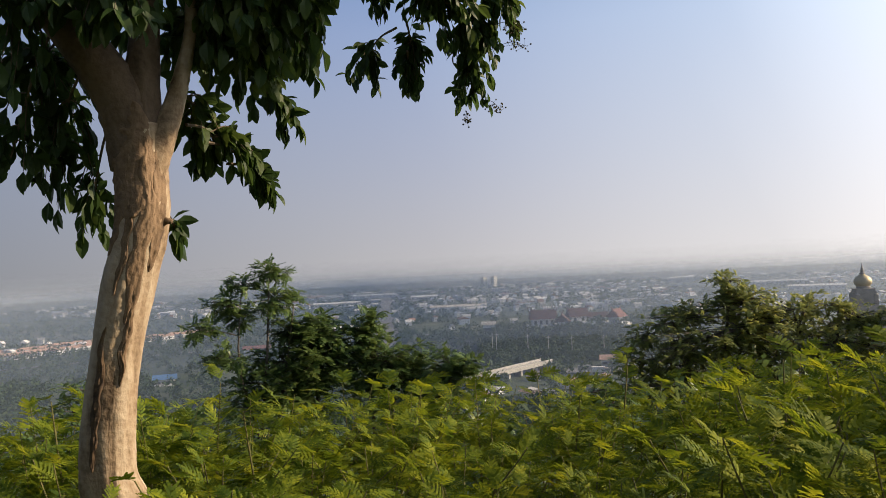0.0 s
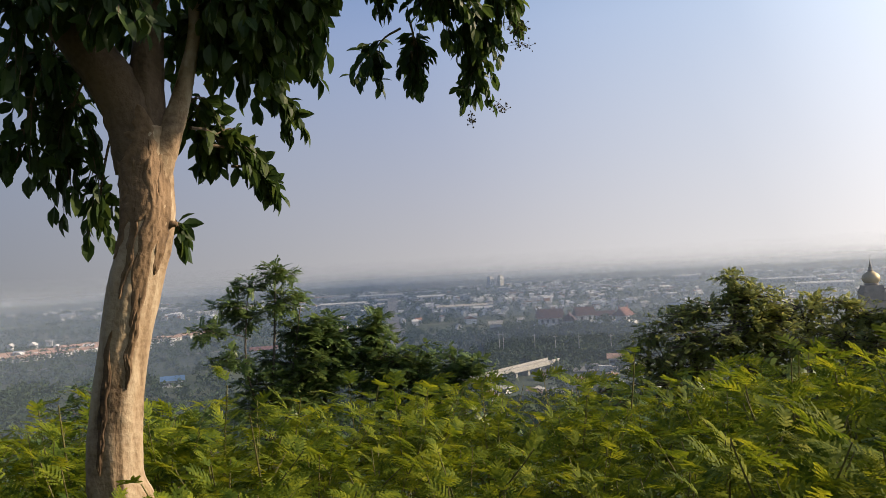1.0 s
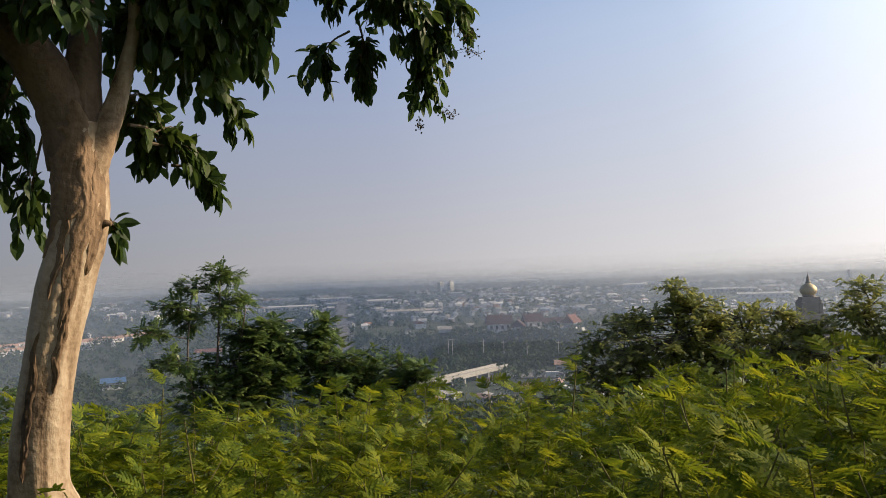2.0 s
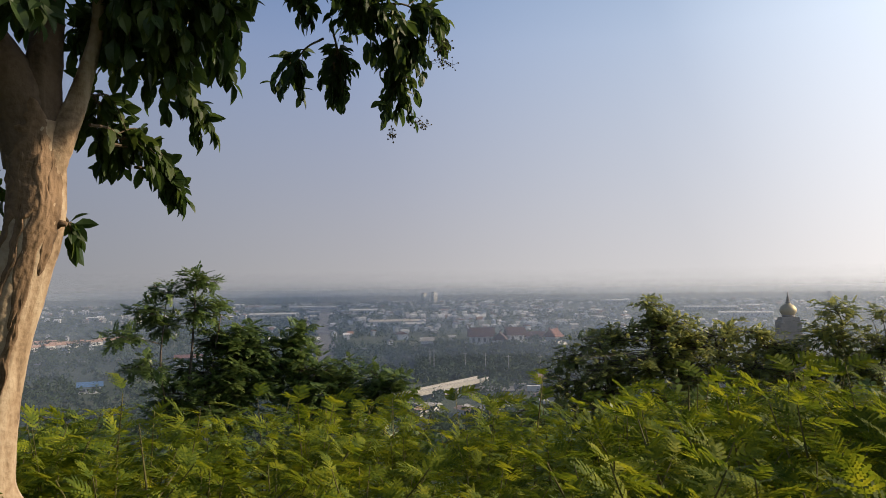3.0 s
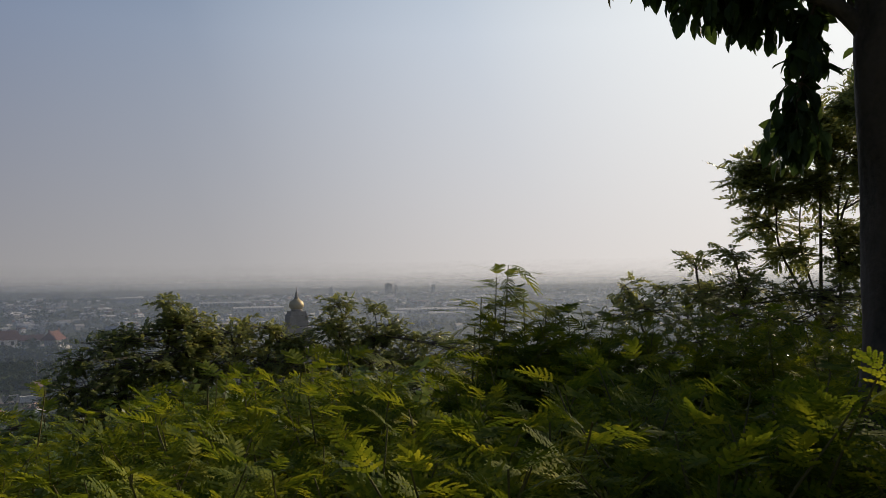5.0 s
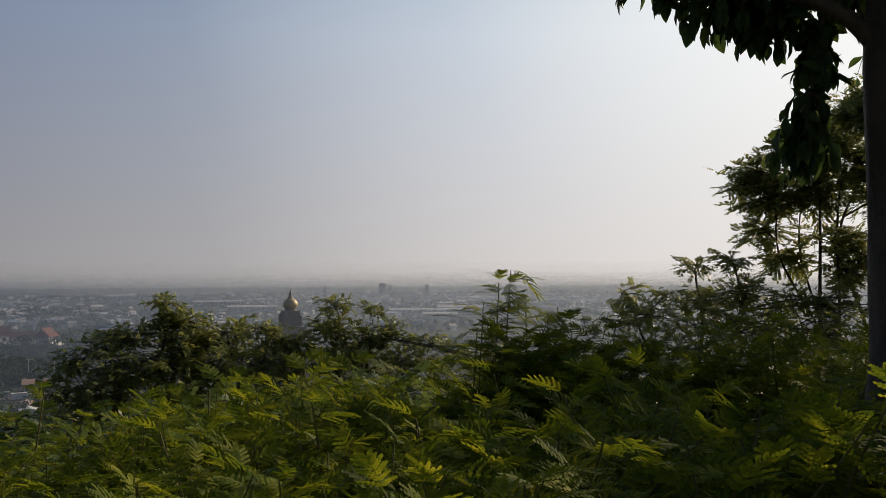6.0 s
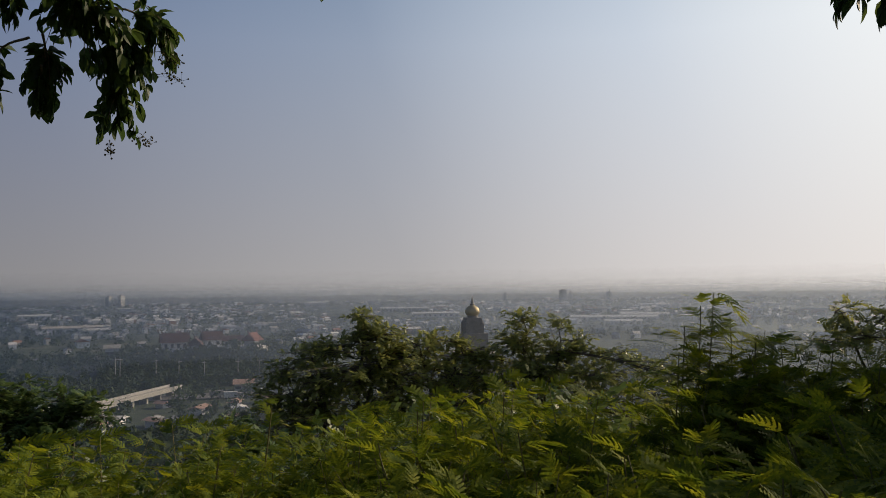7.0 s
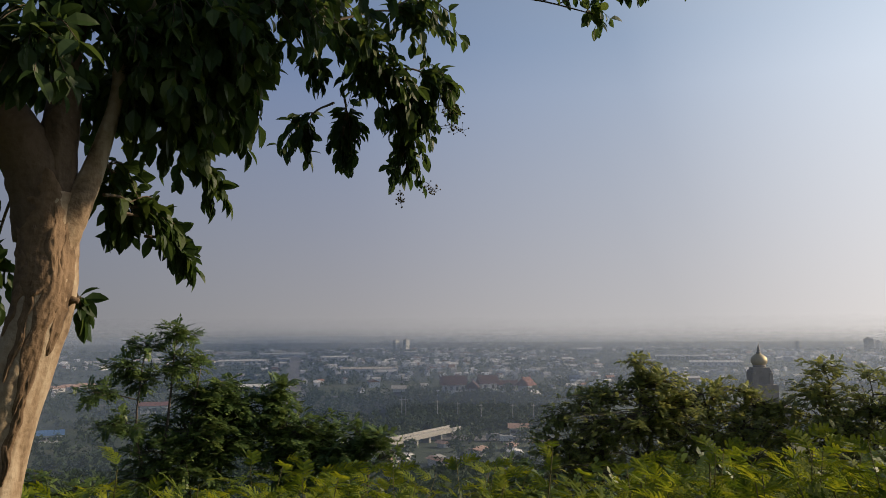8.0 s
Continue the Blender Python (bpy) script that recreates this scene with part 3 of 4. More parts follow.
def bark_scar(z0, z1, a0, a1, seed):
    """A ragged strip where the pale skin has come off and rough brown bark stands out; its dark colour also adds shade.
    """
    rng = random.Random(seed)
    base = shade_tree.location
    zs = [p.z + base.z for p in axis_pts]
    s, v, f = Soup(), [], []
    rows, cols = 46, 12
    for i in range(rows + 1):
        u = i / rows
        z = z0 + (z1 - z0) * u
        x, y, r = np.interp(z, zs, [p.x for p in axis_pts]), np.interp(z, zs, [p.y for p in axis_pts]), np.interp(z, zs, axis_r)
        w = math.sin(math.pi * min(1, max(0, u))) ** 0.5
        mid = (a0 + a1) / 2 + 10 * noise.noise(Vector((u * 4, seed, 0)))
        hw = max(0.5, (a1 - a0) / 2 * w * (1 + 0.5 * noise.noise(Vector((u * 9, seed, 3)))))
        for k in range(cols + 1):
            g = k / cols * 2 - 1
            a = radians(mid + g * hw)                    # from -y towards +x
            n = noise.noise(Vector((g * 4, z * 22, seed))) * 0.09 + noise.noise(Vector((g * 9, z * 50, seed))) * 0.05
            rr = r * (1.015 + (1 - g * g) * (0.04 + n)) * (1 if abs(g) < 0.99 else 0.94)
            c, q = math.sin(a), -math.cos(a)
            rr *= 1 + 0.09 * noise.noise(Vector((c * 1.6, q * 1.6, (z - base.z) * 1.5))) + 0.045 * noise.noise(Vector((c * 5, q * 5, (z - base.z) * 4)))
            v.append((x + rr * c, y + rr * q, z - base.z))
    for i in range(rows):
        for k in range(cols):
            a = i * (cols + 1) + k
            f.append((a, a + 1, a + cols + 2, a + cols + 1))
    s.add(v, f)
    part("bark_scar", s, M_SCAR, shade_tree, "rough brown bark where the pale skin has flaked off, darkened for shade", smooth=True)


bark_scar(1.6, 2.55, 8, 52, 1)
# this broad strip and the next also darken the shaded top and left side
bark_scar(2.12, 2.74, -75, 62, 5)
bark_scar(1.95, 2.45, -70, -20, 6)
bark_scar(1.86, 2.5, 40, 84, 7)
bark_scar(0.9, 1.6, -20, 4, 8)
bark_scar(1.75, 2.2, -14, 6, 2)
bark_scar(2.0, 2.5, -20, 4, 3)
bark_scar(1.3, 1.75, 28, 48, 4)
s = Soup()
k0 = Vector((-1.70, 4.75, 2.09)) - shade_tree.location
tube(s, bend([k0, k0 + Vector((0.05, -0.01, 0.025)), k0 + Vector((0.085, -0.01, 0.02))], 4), lerp_list([0.03, 0.02, 0.011], 9), 10, 0.15)
part("knot", s, M_SCAR, shade_tree, "stub of a broken branch", smooth=True)

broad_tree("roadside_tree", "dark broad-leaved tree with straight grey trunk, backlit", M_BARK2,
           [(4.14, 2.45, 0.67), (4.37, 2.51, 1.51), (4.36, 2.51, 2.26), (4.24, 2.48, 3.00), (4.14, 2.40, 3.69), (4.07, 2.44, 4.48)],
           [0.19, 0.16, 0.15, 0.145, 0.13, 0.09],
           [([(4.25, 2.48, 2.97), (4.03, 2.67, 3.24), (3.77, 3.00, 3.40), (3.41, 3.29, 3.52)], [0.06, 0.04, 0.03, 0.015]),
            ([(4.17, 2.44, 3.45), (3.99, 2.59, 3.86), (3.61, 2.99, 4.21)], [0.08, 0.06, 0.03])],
           [((3.42, 3.37, 3.40), (0.2, 0.2, 0.1), 14, (3.76, 2.99, 3.42)), ((3.71, 3.17, 3.29), (0.3, 0.26, 0.13), 32, (3.90, 2.85, 3.39)),
            ((3.95, 3.02, 3.19), (0.16, 0.2, 0.15), 24, (4.02, 2.67, 3.30)), ((4.06, 2.74, 3.27), (0.22, 0.22, 0.14), 12, (4.14, 2.58, 3.21)),
            ((4.03, 2.80, 2.90), (0.11, 0.12, 0.16), 16, (4.02, 2.67, 3.30)), ((3.97, 2.84, 2.44), (0.2, 0.14, 0.13), 14, (4.01, 2.76, 2.98)),
            ((3.85, 3.13, 3.87), (0.6, 0.6, 0.3), 40, (3.99, 2.59, 3.86)), ((4.12, 2.64, 3.80), (0.5, 0.5, 0.4), 40, (4.21, 2.46, 3.46)),
            ((4.46, 2.35, 3.77), (0.7, 0.7, 0.5), 50, (4.14, 2.40, 3.69)), ((4.23, 2.49, 4.58), (0.9, 0.9, 0.6), 70, (4.07, 2.44, 4.48)),
            ((4.62, 2.00, 4.13), (0.9, 0.9, 0.6), 60, (4.14, 2.40, 3.69)),
            # unseen crown overhead, added to keep sky light off the scrub below
            ((3.6, 1.6, 4.6), (1.1, 1.0, 0.4), 70, (4.14, 2.40, 3.69)), ((5.4, 2.4, 4.8), (1.2, 1.0, 0.6), 80, (4.07, 2.44, 4.48)), ((4.6, 0.6, 4.4), (1.2, 0.9, 0.5), 70, (4.07, 2.44, 4.48)), ((6.6, 1.6, 4.2), (1.0, 1.0, 0.8), 70, (4.14, 2.40, 3.69)),
            ((3.3, 2.7, 4.75), (0.9, 0.8, 0.3), 90, (3.61, 2.99, 4.21)), ((4.6, 3.6, 4.9), (0.9, 0.8, 0.4), 90, (4.07, 2.44, 4.48)), ((5.6, 3.4, 4.3), (0.8, 0.7, 0.5), 80, (4.14, 2.40, 3.69)), ((6.0, 2.6, 3.5), (0.7, 0.8, 0.6), 80, (4.14, 2.40, 3.69))],
           12, 140, 0.14)


# ---- slender trees and thickets behind the scrub ----
def spray_tree(name, label, foot, stems, clusters, seed, mat, size=0.34, dense=1.0, group="", leaf_pairs=6, wide=0.07, skirt=0):
    """Several thin stems rise from foot to the clusters; sprays of feathered leaves stand on the twigs."""
    rng = random.Random(seed)
    foot = Vector(foot)
    foot.z = ground_z(foot.x, foot.y) - 0.1
    tree = thing(name, foot, label, "tree", group)
    shapes = [spray(rng, leaf_pairs, 1.0, wide / 0.34) for _ in range(7)]
    clusters = list(clusters)
    for c, rad, n in list(clusters):                 # leafy lower growth under the crown
        for k in range(skirt):
            clusters.append((Vector(c) - Vector((rng.uniform(-.3, .3), rng.uniform(-.2, .5), (0.5 + 0.7 * k) * (0.6 + rad[2]))), (rad[0] * 1.4, rad[1] * 1.3, rad[2] + 0.2), int(n * 1.1)))
    crown = Soup()
    twigs = Soup()
    tops = []
    for tip, r in stems:
        tip = Vector(tip) - foot
        k = Vector((rng.uniform(-0.3, 0.3), rng.uniform(-0.3, 0.3), 0))
        q = bend([Vector((rng.uniform(-.1, .1), rng.uniform(-.1, .1), 0)), tip * 0.4 + k, tip * 0.75 - k * 0.5, tip], 6)
        s = Soup()
        tube(s, q, lerp_list([r, r * 0.7, r * 0.3], len(q)), 8, 0.04, rng)
        part("trunk", s, M_BARK2, tree, smooth=True)
        tops += q[len(q) // 3:]
    for c, rad, n in clusters:
        c = Vector(c) - foot
        near = min(tops, key=lambda p: (p - c + Vector((0, 0, 0.8 * rad[2]))).length)
        main = bend([near, (near + c) / 2 + Vector((0, 0, 0.1 * rad[2])), c], 5)
        tube(twigs, main, lerp_list([0.014, 0.007], len(main)), 4)
        for _ in range(max(3, int(n * dense / 3.6))):
            off = Vector([a * b for a, b in zip(in_ball(rng), rad)])
            end = c + off
            start = main[rng.randrange(len(main) // 2, len(main))]
            line = bend([start, (start + end) / 2 + Vector((0, 0, 0.1 * rad[2])), end], 3)
            tube(twigs, line, lerp_list([0.009, 0.004], len(line)), 3)
            for _k in range(8):
                i = rng.uniform(0.4, 1.0)
                p = start.lerp(end, i) + Vector((rng.uniform(-1, 1), rng.uniform(-1, 1), rng.uniform(-0.3, 0.5))) * 0.1
                d = Vector((rng.uniform(-1, 1), rng.uniform(-1, 1), rng.uniform(-0.45, 0.5))) + off.normalized() * 0.4
                m = aim(p, d, rng.uniform(-0.5, 0.5), size * rng.uniform(0.6, 1.15))
                sh = rng.choice(shapes)
                crown.add(turned(sh[0], m), sh[1])
    part("twig", twigs, M_BARK2, tree)["kind"] = "stuff"
    part("crown", crown, mat, tree)["kind"] = "stuff"
    return tree


spray_tree("slender_tree", "slender dark green tree with layered feathery crown", (-4.34, 17.03, -1.28),
           [((-4.00, 17.40, 1.77), 0.045), ((-4.54, 17.05, 1.32), 0.04), ((-3.50, 17.50, 1.25), 0.035)],
           [((-3.94, 17.41, 1.98), (0.42, 0.5, 0.22), 50), ((-4.52, 17.27, 1.79), (0.4, 0.5, 0.2), 36), ((-3.88, 17.62, 1.39), (0.6, 0.6, 0.3), 70), ((-4.87, 16.96, 1.34), (0.45, 0.5, 0.22), 42),
            ((-4.48, 17.27, 1.07), (0.5, 0.5, 0.25), 50), ((-5.30, 16.60, 0.89), (0.42, 0.4, 0.18), 34), ((-4.78, 16.71, 0.25), (0.5, 0.5, 0.3), 50), ((-3.69, 17.74, 0.76), (0.5, 0.5, 0.3), 50)],
           21, M_MIDB, 0.25, 1.25, "slender trees")
spray_tree("slender_tree", "bushy green tree leaning over the slope", (-3.41, 17.67, -1.70),
           [((-3.13, 18.04, 0.58), 0.08), ((-3.86, 17.86, 0.14), 0.06)],
           [((-3.05, 18.07, 0.93), (0.5, 0.6, 0.2), 56), ((-3.37, 17.99, 0.47), (0.8, 0.7, 0.4), 100), ((-2.77, 18.07, 0.31), (0.7, 0.7, 0.4), 90), ((-3.94, 17.63, 0.04), (0.7, 0.7, 0.45), 80), ((-3.24, 17.73, -0.25), (0.8, 0.7, 0.4), 90), ((-4.45, 17.15, -0.35), (0.8, 0.6, 0.4), 70)],
           22, M_MIDB, 0.26, 1.0, "slender trees", 6, 0.085, skirt=1)
spray_tree("slender_tree", "bright green tree with rounded feathery top", (-1.97, 17.81, -2.05),
           [((-1.95, 18.18, 0.39), 0.07), ((-1.53, 18.16, -0.14), 0.05)],
           [((-1.97, 18.21, 0.87), (0.32, 0.5, 0.2), 36), ((-2.01, 18.18, 0.45), (0.6, 0.6, 0.35), 76), ((-1.53, 18.17, -0.08), (0.75, 0.6, 0.4), 90), ((-1.97, 18.00, -0.35), (0.7, 0.6, 0.4), 80), ((-0.95, 18.33, 0.13), (0.2, 0.3, 0.16), 14), ((-0.97, 18.17, -0.36), (0.5, 0.5, 0.35), 50)],
           23, M_MIDB, 0.26, 1.0, "slender trees", 6, 0.085, skirt=1)
spray_tree("slender_tree", "small green tree with open crown", (-0.19, 17.33, -2.26),
           [((-0.15, 17.69, -0.28), 0.05)],
           [((-0.27, 17.71, -0.15), (0.45, 0.5, 0.25), 50), ((0.23, 17.70, -0.17), (0.35, 0.5, 0.2), 36), ((-0.23, 17.65, -0.57), (0.5, 0.5, 0.3), 56), ((-0.66, 17.63, -0.73), (0.5, 0.5, 0.3), 46)],
           24, M_MIDB, 0.26, 1.0, "slender trees", 6, 0.085, skirt=1)
spray_tree("thicket_tree", "dark scrub tree with twiggy domed crown", (4.57, 15.17, -1.56),
           [((5.12, 15.35, 1.23), 0.06), ((3.97, 15.17, 0.66), 0.05), ((5.44, 15.19, 0.59), 0.05)],
           [((5.08, 15.37, 1.40), (0.42, 0.5, 0.2), 60), ((5.10, 15.34, 0.92), (0.7, 0.7, 0.4), 110), ((4.27, 15.29, 0.75), (0.55, 0.6, 0.35), 80), ((3.36, 15.11, 0.44), (0.5, 0.5, 0.28), 56), ((5.54, 15.15, 0.69), (0.55, 0.6, 0.4), 80),
            ((4.03, 15.11, 0.25), (0.8, 0.6, 0.4), 90), ((4.87, 14.83, 0.23), (0.9, 0.6, 0.4), 100), ((3.13, 14.91, 0.00), (0.45, 0.5, 0.4), 44)],
           25, M_MID, 0.155, 1.05, "thicket trees", 5, 0.1, skirt=2)
spray_tree("thicket_tree", "dark scrub tree with yellowing sprays", (7.00, 14.81, -1.57),
           [((7.05, 15.16, 0.73), 0.05), ((6.15, 15.03, 0.79), 0.05)],
           [((6.85, 15.26, 0.85), (0.45, 0.5, 0.2), 50), ((6.47, 15.22, 0.76), (0.6, 0.6, 0.35), 80), ((7.34, 15.00, 0.62), (0.6, 0.6, 0.4), 80), ((5.96, 15.11, 0.68), (0.6, 0.6, 0.35), 80), ((7.63, 14.82, 0.44), (0.5, 0.5, 0.22), 50), ((5.49, 15.32, 1.02), (0.5, 0.5, 0.25), 60), ((4.13, 15.25, 0.83), (0.5, 0.5, 0.25), 56), ((3.50, 14.99, 0.63), (0.4, 0.5, 0.25), 40), ((6.71, 14.72, 0.23), (0.9, 0.6, 0.4), 90)],
           26, M_MID, 0.155, 1.05, "thicket trees", 5, 0.1, skirt=2)
spray_tree("thicket_tree", "dark scrub tree with broad flat crown", (8.24, 14.09, -1.62),
           [((8.33, 14.45, 1.05), 0.06), ((8.90, 14.06, 0.82), 0.05)],
           [((8.24, 14.52, 1.29), (0.5, 0.5, 0.22), 56), ((8.87, 14.11, 1.16), (0.4, 0.5, 0.2), 36), ((8.23, 14.50, 0.83), (0.7, 0.6, 0.4), 96), ((8.80, 14.11, 0.59), (0.7, 0.6, 0.4), 90), ((9.27, 13.78, 0.58), (0.5, 0.5, 0.25), 46), ((9.82, 13.35, 0.52), (0.5, 0.5, 0.25), 56), ((9.19, 13.86, 0.81), (0.35, 0.4, 0.18), 36), ((9.69, 12.14, 0.38), (0.6, 0.5, 0.3), 60), ((7.34, 14.99, 0.56), (0.4, 0.5, 0.18), 36), ((9.40, 11.04, 0.33), (0.6, 0.5, 0.3), 60), ((8.12, 13.91, 0.19), (0.9, 0.6, 0.4), 90), ((9.13, 13.21, 0.17), (0.8, 0.6, 0.4), 80)],
           27, M_MID, 0.155, 1.05, "thicket trees", 5, 0.1, skirt=2)
spray_tree("thicket_tree", "tall dark tree with open twiggy crown against the light", (9.71, 5.39, -0.08),
           [((9.77, 5.34, 3.55), 0.03), ((9.64, 5.80, 3.01), 0.025), ((10.02, 4.91, 3.17), 0.03), ((9.75, 5.56, 3.00), 0.022), ((9.90, 5.05, 3.53), 0.025)],
           [((9.76, 5.30, 3.71), (0.35, 0.4, 0.22), 56), ((9.73, 5.47, 3.49), (0.6, 0.5, 0.3), 100), ((9.49, 6.03, 3.24), (0.35, 0.4, 0.22), 50), ((9.59, 5.93, 2.87), (0.5, 0.5, 0.3), 80), ((9.84, 5.39, 2.91), (0.6, 0.5, 0.3), 90), ((9.98, 4.95, 3.31), (0.4, 0.5, 0.4), 70),
            # the big clusters right of the crown are added, mostly unseen, to block sun
            ((9.58, 6.01, 2.43), (0.35, 0.4, 0.2), 34), ((9.74, 5.72, 2.05), (0.45, 0.4, 0.22), 40), ((10.01, 5.13, 1.90), (0.45, 0.4, 0.22), 36), ((9.37, 6.29, 3.04), (0.16, 0.2, 0.12), 14), ((9.66, 5.62, 3.49), (0.25, 0.3, 0.2), 40), ((9.93, 5.30, 2.33), (0.5, 0.5, 0.25), 40), ((10.10, 4.90, 2.11), (0.5, 0.5, 0.3), 44), ((10.19, 4.52, 2.83), (0.7, 0.7, 0.6), 110), ((10.25, 4.3, 3.95), (0.6, 0.55, 0.5), 130), ((10.41, 3.76, 2.77), (0.9, 0.9, 0.6), 130), ((10.28, 3.3, 3.95), (0.8, 0.7, 0.6), 80), ((9.6, 2.7, 3.5), (0.9, 0.8, 0.7), 90), ((10.36, 2.6, 4.4), (1.0, 1.0, 0.7), 90), ((8.95, 4.5, 3.72), (0.35, 0.35, 0.35), 70), ((8.7, 3.95, 3.5), (0.5, 0.45, 0.5), 150), ((8.9, 3.3, 3.6), (0.5, 0.5, 0.5), 130), ((8.5, 2.2, 2.4), (1.0, 0.8, 0.7), 120), ((8.0, 1.1, 2.8), (1.0, 0.8, 0.8), 120), ((10.57, 2.95, 2.8), (1.2, 1.2, 0.6), 150)],
           28, M_MID, 0.2, 1.8, "thicket trees", 6, 0.07, skirt=0)
spray_tree("thicket_tree", "low reddish-brown scrub tree on the slope", (8.67, 6.33, 0.05),
           [((8.74, 6.50, 1.84), 0.04), ((8.99, 6.09, 1.98), 0.04), ((7.45, 6.61, 1.64), 0.03)],
           [((8.74, 6.50, 1.91), (0.24, 0.3, 0.16), 30), ((8.95, 6.14, 2.05), (0.3, 0.3, 0.18), 40), ((8.60, 6.34, 1.55), (0.5, 0.4, 0.25), 60), ((8.13, 6.52, 1.63), (0.25, 0.3, 0.14), 24), ((8.87, 5.88, 1.62), (0.6, 0.5, 0.25), 60), ((7.41, 6.66, 1.64), (0.24, 0.3, 0.14), 26), ((9.16, 5.31, 1.56), (0.6, 0.5, 0.25), 60), ((7.60, 6.39, 1.37), (0.6, 0.5, 0.25), 56), ((8.36, 5.75, 1.30), (0.9, 0.5, 0.25), 70), ((9.12, 4.65, 1.51), (0.6, 0.5, 0.25), 50)],
           29, M_MID, 0.16, 0.9, "thicket trees", 6, 0.07, skirt=1)
spray_tree("thicket_tree", "low dark bush on the slope", (1.88, 13.16, -1.70),
           [((2.09, 13.41, -0.42), 0.03)],
           [((2.11, 13.44, -0.24), (0.6, 0.5, 0.2), 50), ((2.25, 12.87, -0.42), (0.6, 0.5, 0.3), 56), ((1.57, 12.99, -0.41), (0.5, 0.5, 0.25), 40)],
           30, M_MIDB, 0.185, 0.85, "thicket trees", 5, 0.1, skirt=2)
spray_tree("thicket_tree", "dark bush in the shade on the slope", (-5.15, 13.52, -1.45),
           [((-5.24, 13.72, -0.34), 0.03)],
           [((-5.24, 13.73, -0.29), (0.5, 0.5, 0.22), 44), ((-4.69, 13.90, -0.49), (0.5, 0.5, 0.2), 40), ((-6.30, 13.33, 0.15), (0.35, 0.4, 0.2), 30), ((-6.37, 13.26, -0.15), (0.5, 0.5, 0.25), 36)],
           31, M_MIDB, 0.185, 0.85, "thicket trees", 5, 0.1, skirt=2)


# ---- feathery shrubs in front ----
def shrub_meshes(seed, height, stems, leaves, fr, low=0.35):
    """Stem mesh and foliage mesh of one shrub, blown over towards +x."""
    rng = random.Random(seed)
    st, fo = Soup(), Soup()
    shapes = [frond(rng, *fr) for _ in range(6)]
    for i in range(stems):
        a = 2 * math.pi * (i + rng.random()) / stems
        lean = rng.uniform(0.08, 0.5)
        h = height * rng.uniform(0.72, 1.05)
        tip = Vector((math.cos(a) * lean + 0.16 * h, math.sin(a) * lean, h))
        q = bend([(0.04 * math.cos(a), 0.04 * math.sin(a), -0.25), Vector((tip.x * 0.35, tip.y * 0.35, h * 0.55)), tip], 7)
        tube(st, q, lerp_list([0.009, 0.003], len(q)), 5)
        for k in range(leaves):
            u = low + (1 - low) * (k + 0.4 + rng.random() * 0.6) / leaves
            j = min(len(q) - 2, int(u * (len(q) - 1)))
            p = q[j].lerp(q[j + 1], u * (len(q) - 1) - j) if u < 1 else q[-1]
            b = a + k * 2.4 + rng.uniform(-0.4, 0.4)
            d = Vector((math.cos(b) + 0.55, math.sin(b) - 0.1, rng.uniform(-0.25, 1.0)))
            m = aim(p, d, rng.uniform(-0.8, 0.8), rng.uniform(0.7, 1.2))
            v, f = rng.choice(shapes)
            fo.add(turned(v, m), f)
    return st.mesh("stem", M_STEM), fo.mesh("foliage", M_FEATHER)


def shrub(stem_me, leaf_me, at, turn, scale):
    ob = thing("feathery_shrub", at, "yellow-green feathery-leaved shrub in dense wind-blown scrub", "shrub", "feathery shrubs")
    ob.rotation_euler, ob.scale = (0, 0, turn), (scale, scale, scale)
    for n, me in (("stem", stem_me), ("foliage", leaf_me)):
        o = new(n, me)
        o.parent = ob
        o["kind"] = "stuff"
    return ob


NEAR = [shrub_meshes(100 + i, 1.0, 8, 17, (6, 5, 0.15, 0.054, 0.0095)) for i in range(5)]
FAR = [shrub_meshes(200 + i, 1.55, 8, 16, (6, 4, 0.18, 0.068, 0.0125), 0.45) for i in range(4)]
TALL = [shrub_meshes(300 + i, 2.0, 8, 22, (6, 5, 0.19, 0.07, 0.012), 0.45) for i in range(3)]


def tops(az):
    """Height of the scrub's upper edge as seen along a bearing."""
    return float(np.interp(az, (-60, -40, -30, -20, -12, -4, 4, 10, 16, 22, 30, 40, 47, 55, 64, 72, 90), (1.12, 1.12, 1.14, 1.04, 1.02, 0.97, 0.9, 0.9, 1.12, 1.2, 1.23, 1.24, 1.34, 1.46, 1.57, 1.52, 1.5)))


def make_scrub():
    rng = random.Random(5)
    placed = []
    for r0, r1, n, gap in ((2.3, 3.4, 60, 0.36), (3.4, 5.0, 90, 0.45), (5.0, 8.2, 130, 0.6)):
        for _ in range(n * 6):
            if n == 0:
                break
            az, r = rng.uniform(-46, 84), math.sqrt(rng.uniform(r0 * r0, r1 * r1))
            p = polar(az, r)
            if any((p.xy - q).length < gap for q in placed):
                continue
            if (p.xy - Vector((-1.95, 4.74))).length < 0.42 or (p.xy - Vector((4.3, 2.5))).length < 0.35:
                continue
            if az > 52 and r < 3.0:
                continue
            placed.append(p.xy)
            n -= 1
            t = tops(az)
            # nearer plants stay under the line of sight to the upper edge
            top = min(t, EYE0.z - (EYE0.z - t) * (0.52 + 0.48 * min(1, r / 5.2))) + rng.uniform(-0.24, 0.1)
            if r > 5.5:
                top -= 0.10 * (r - 5.5)
            if -33 < az < -18 and r < 4.6:
                top -= 0.32 if r < 4.1 else 0.2
            h = max(0.45, top - p.z)
            me = rng.choice(NEAR if r < 5.0 else FAR)
            shrub(me[0], me[1], p, rng.uniform(-0.7, 0.7), h / (1.13 if r < 5.0 else 1.66))


make_scrub()


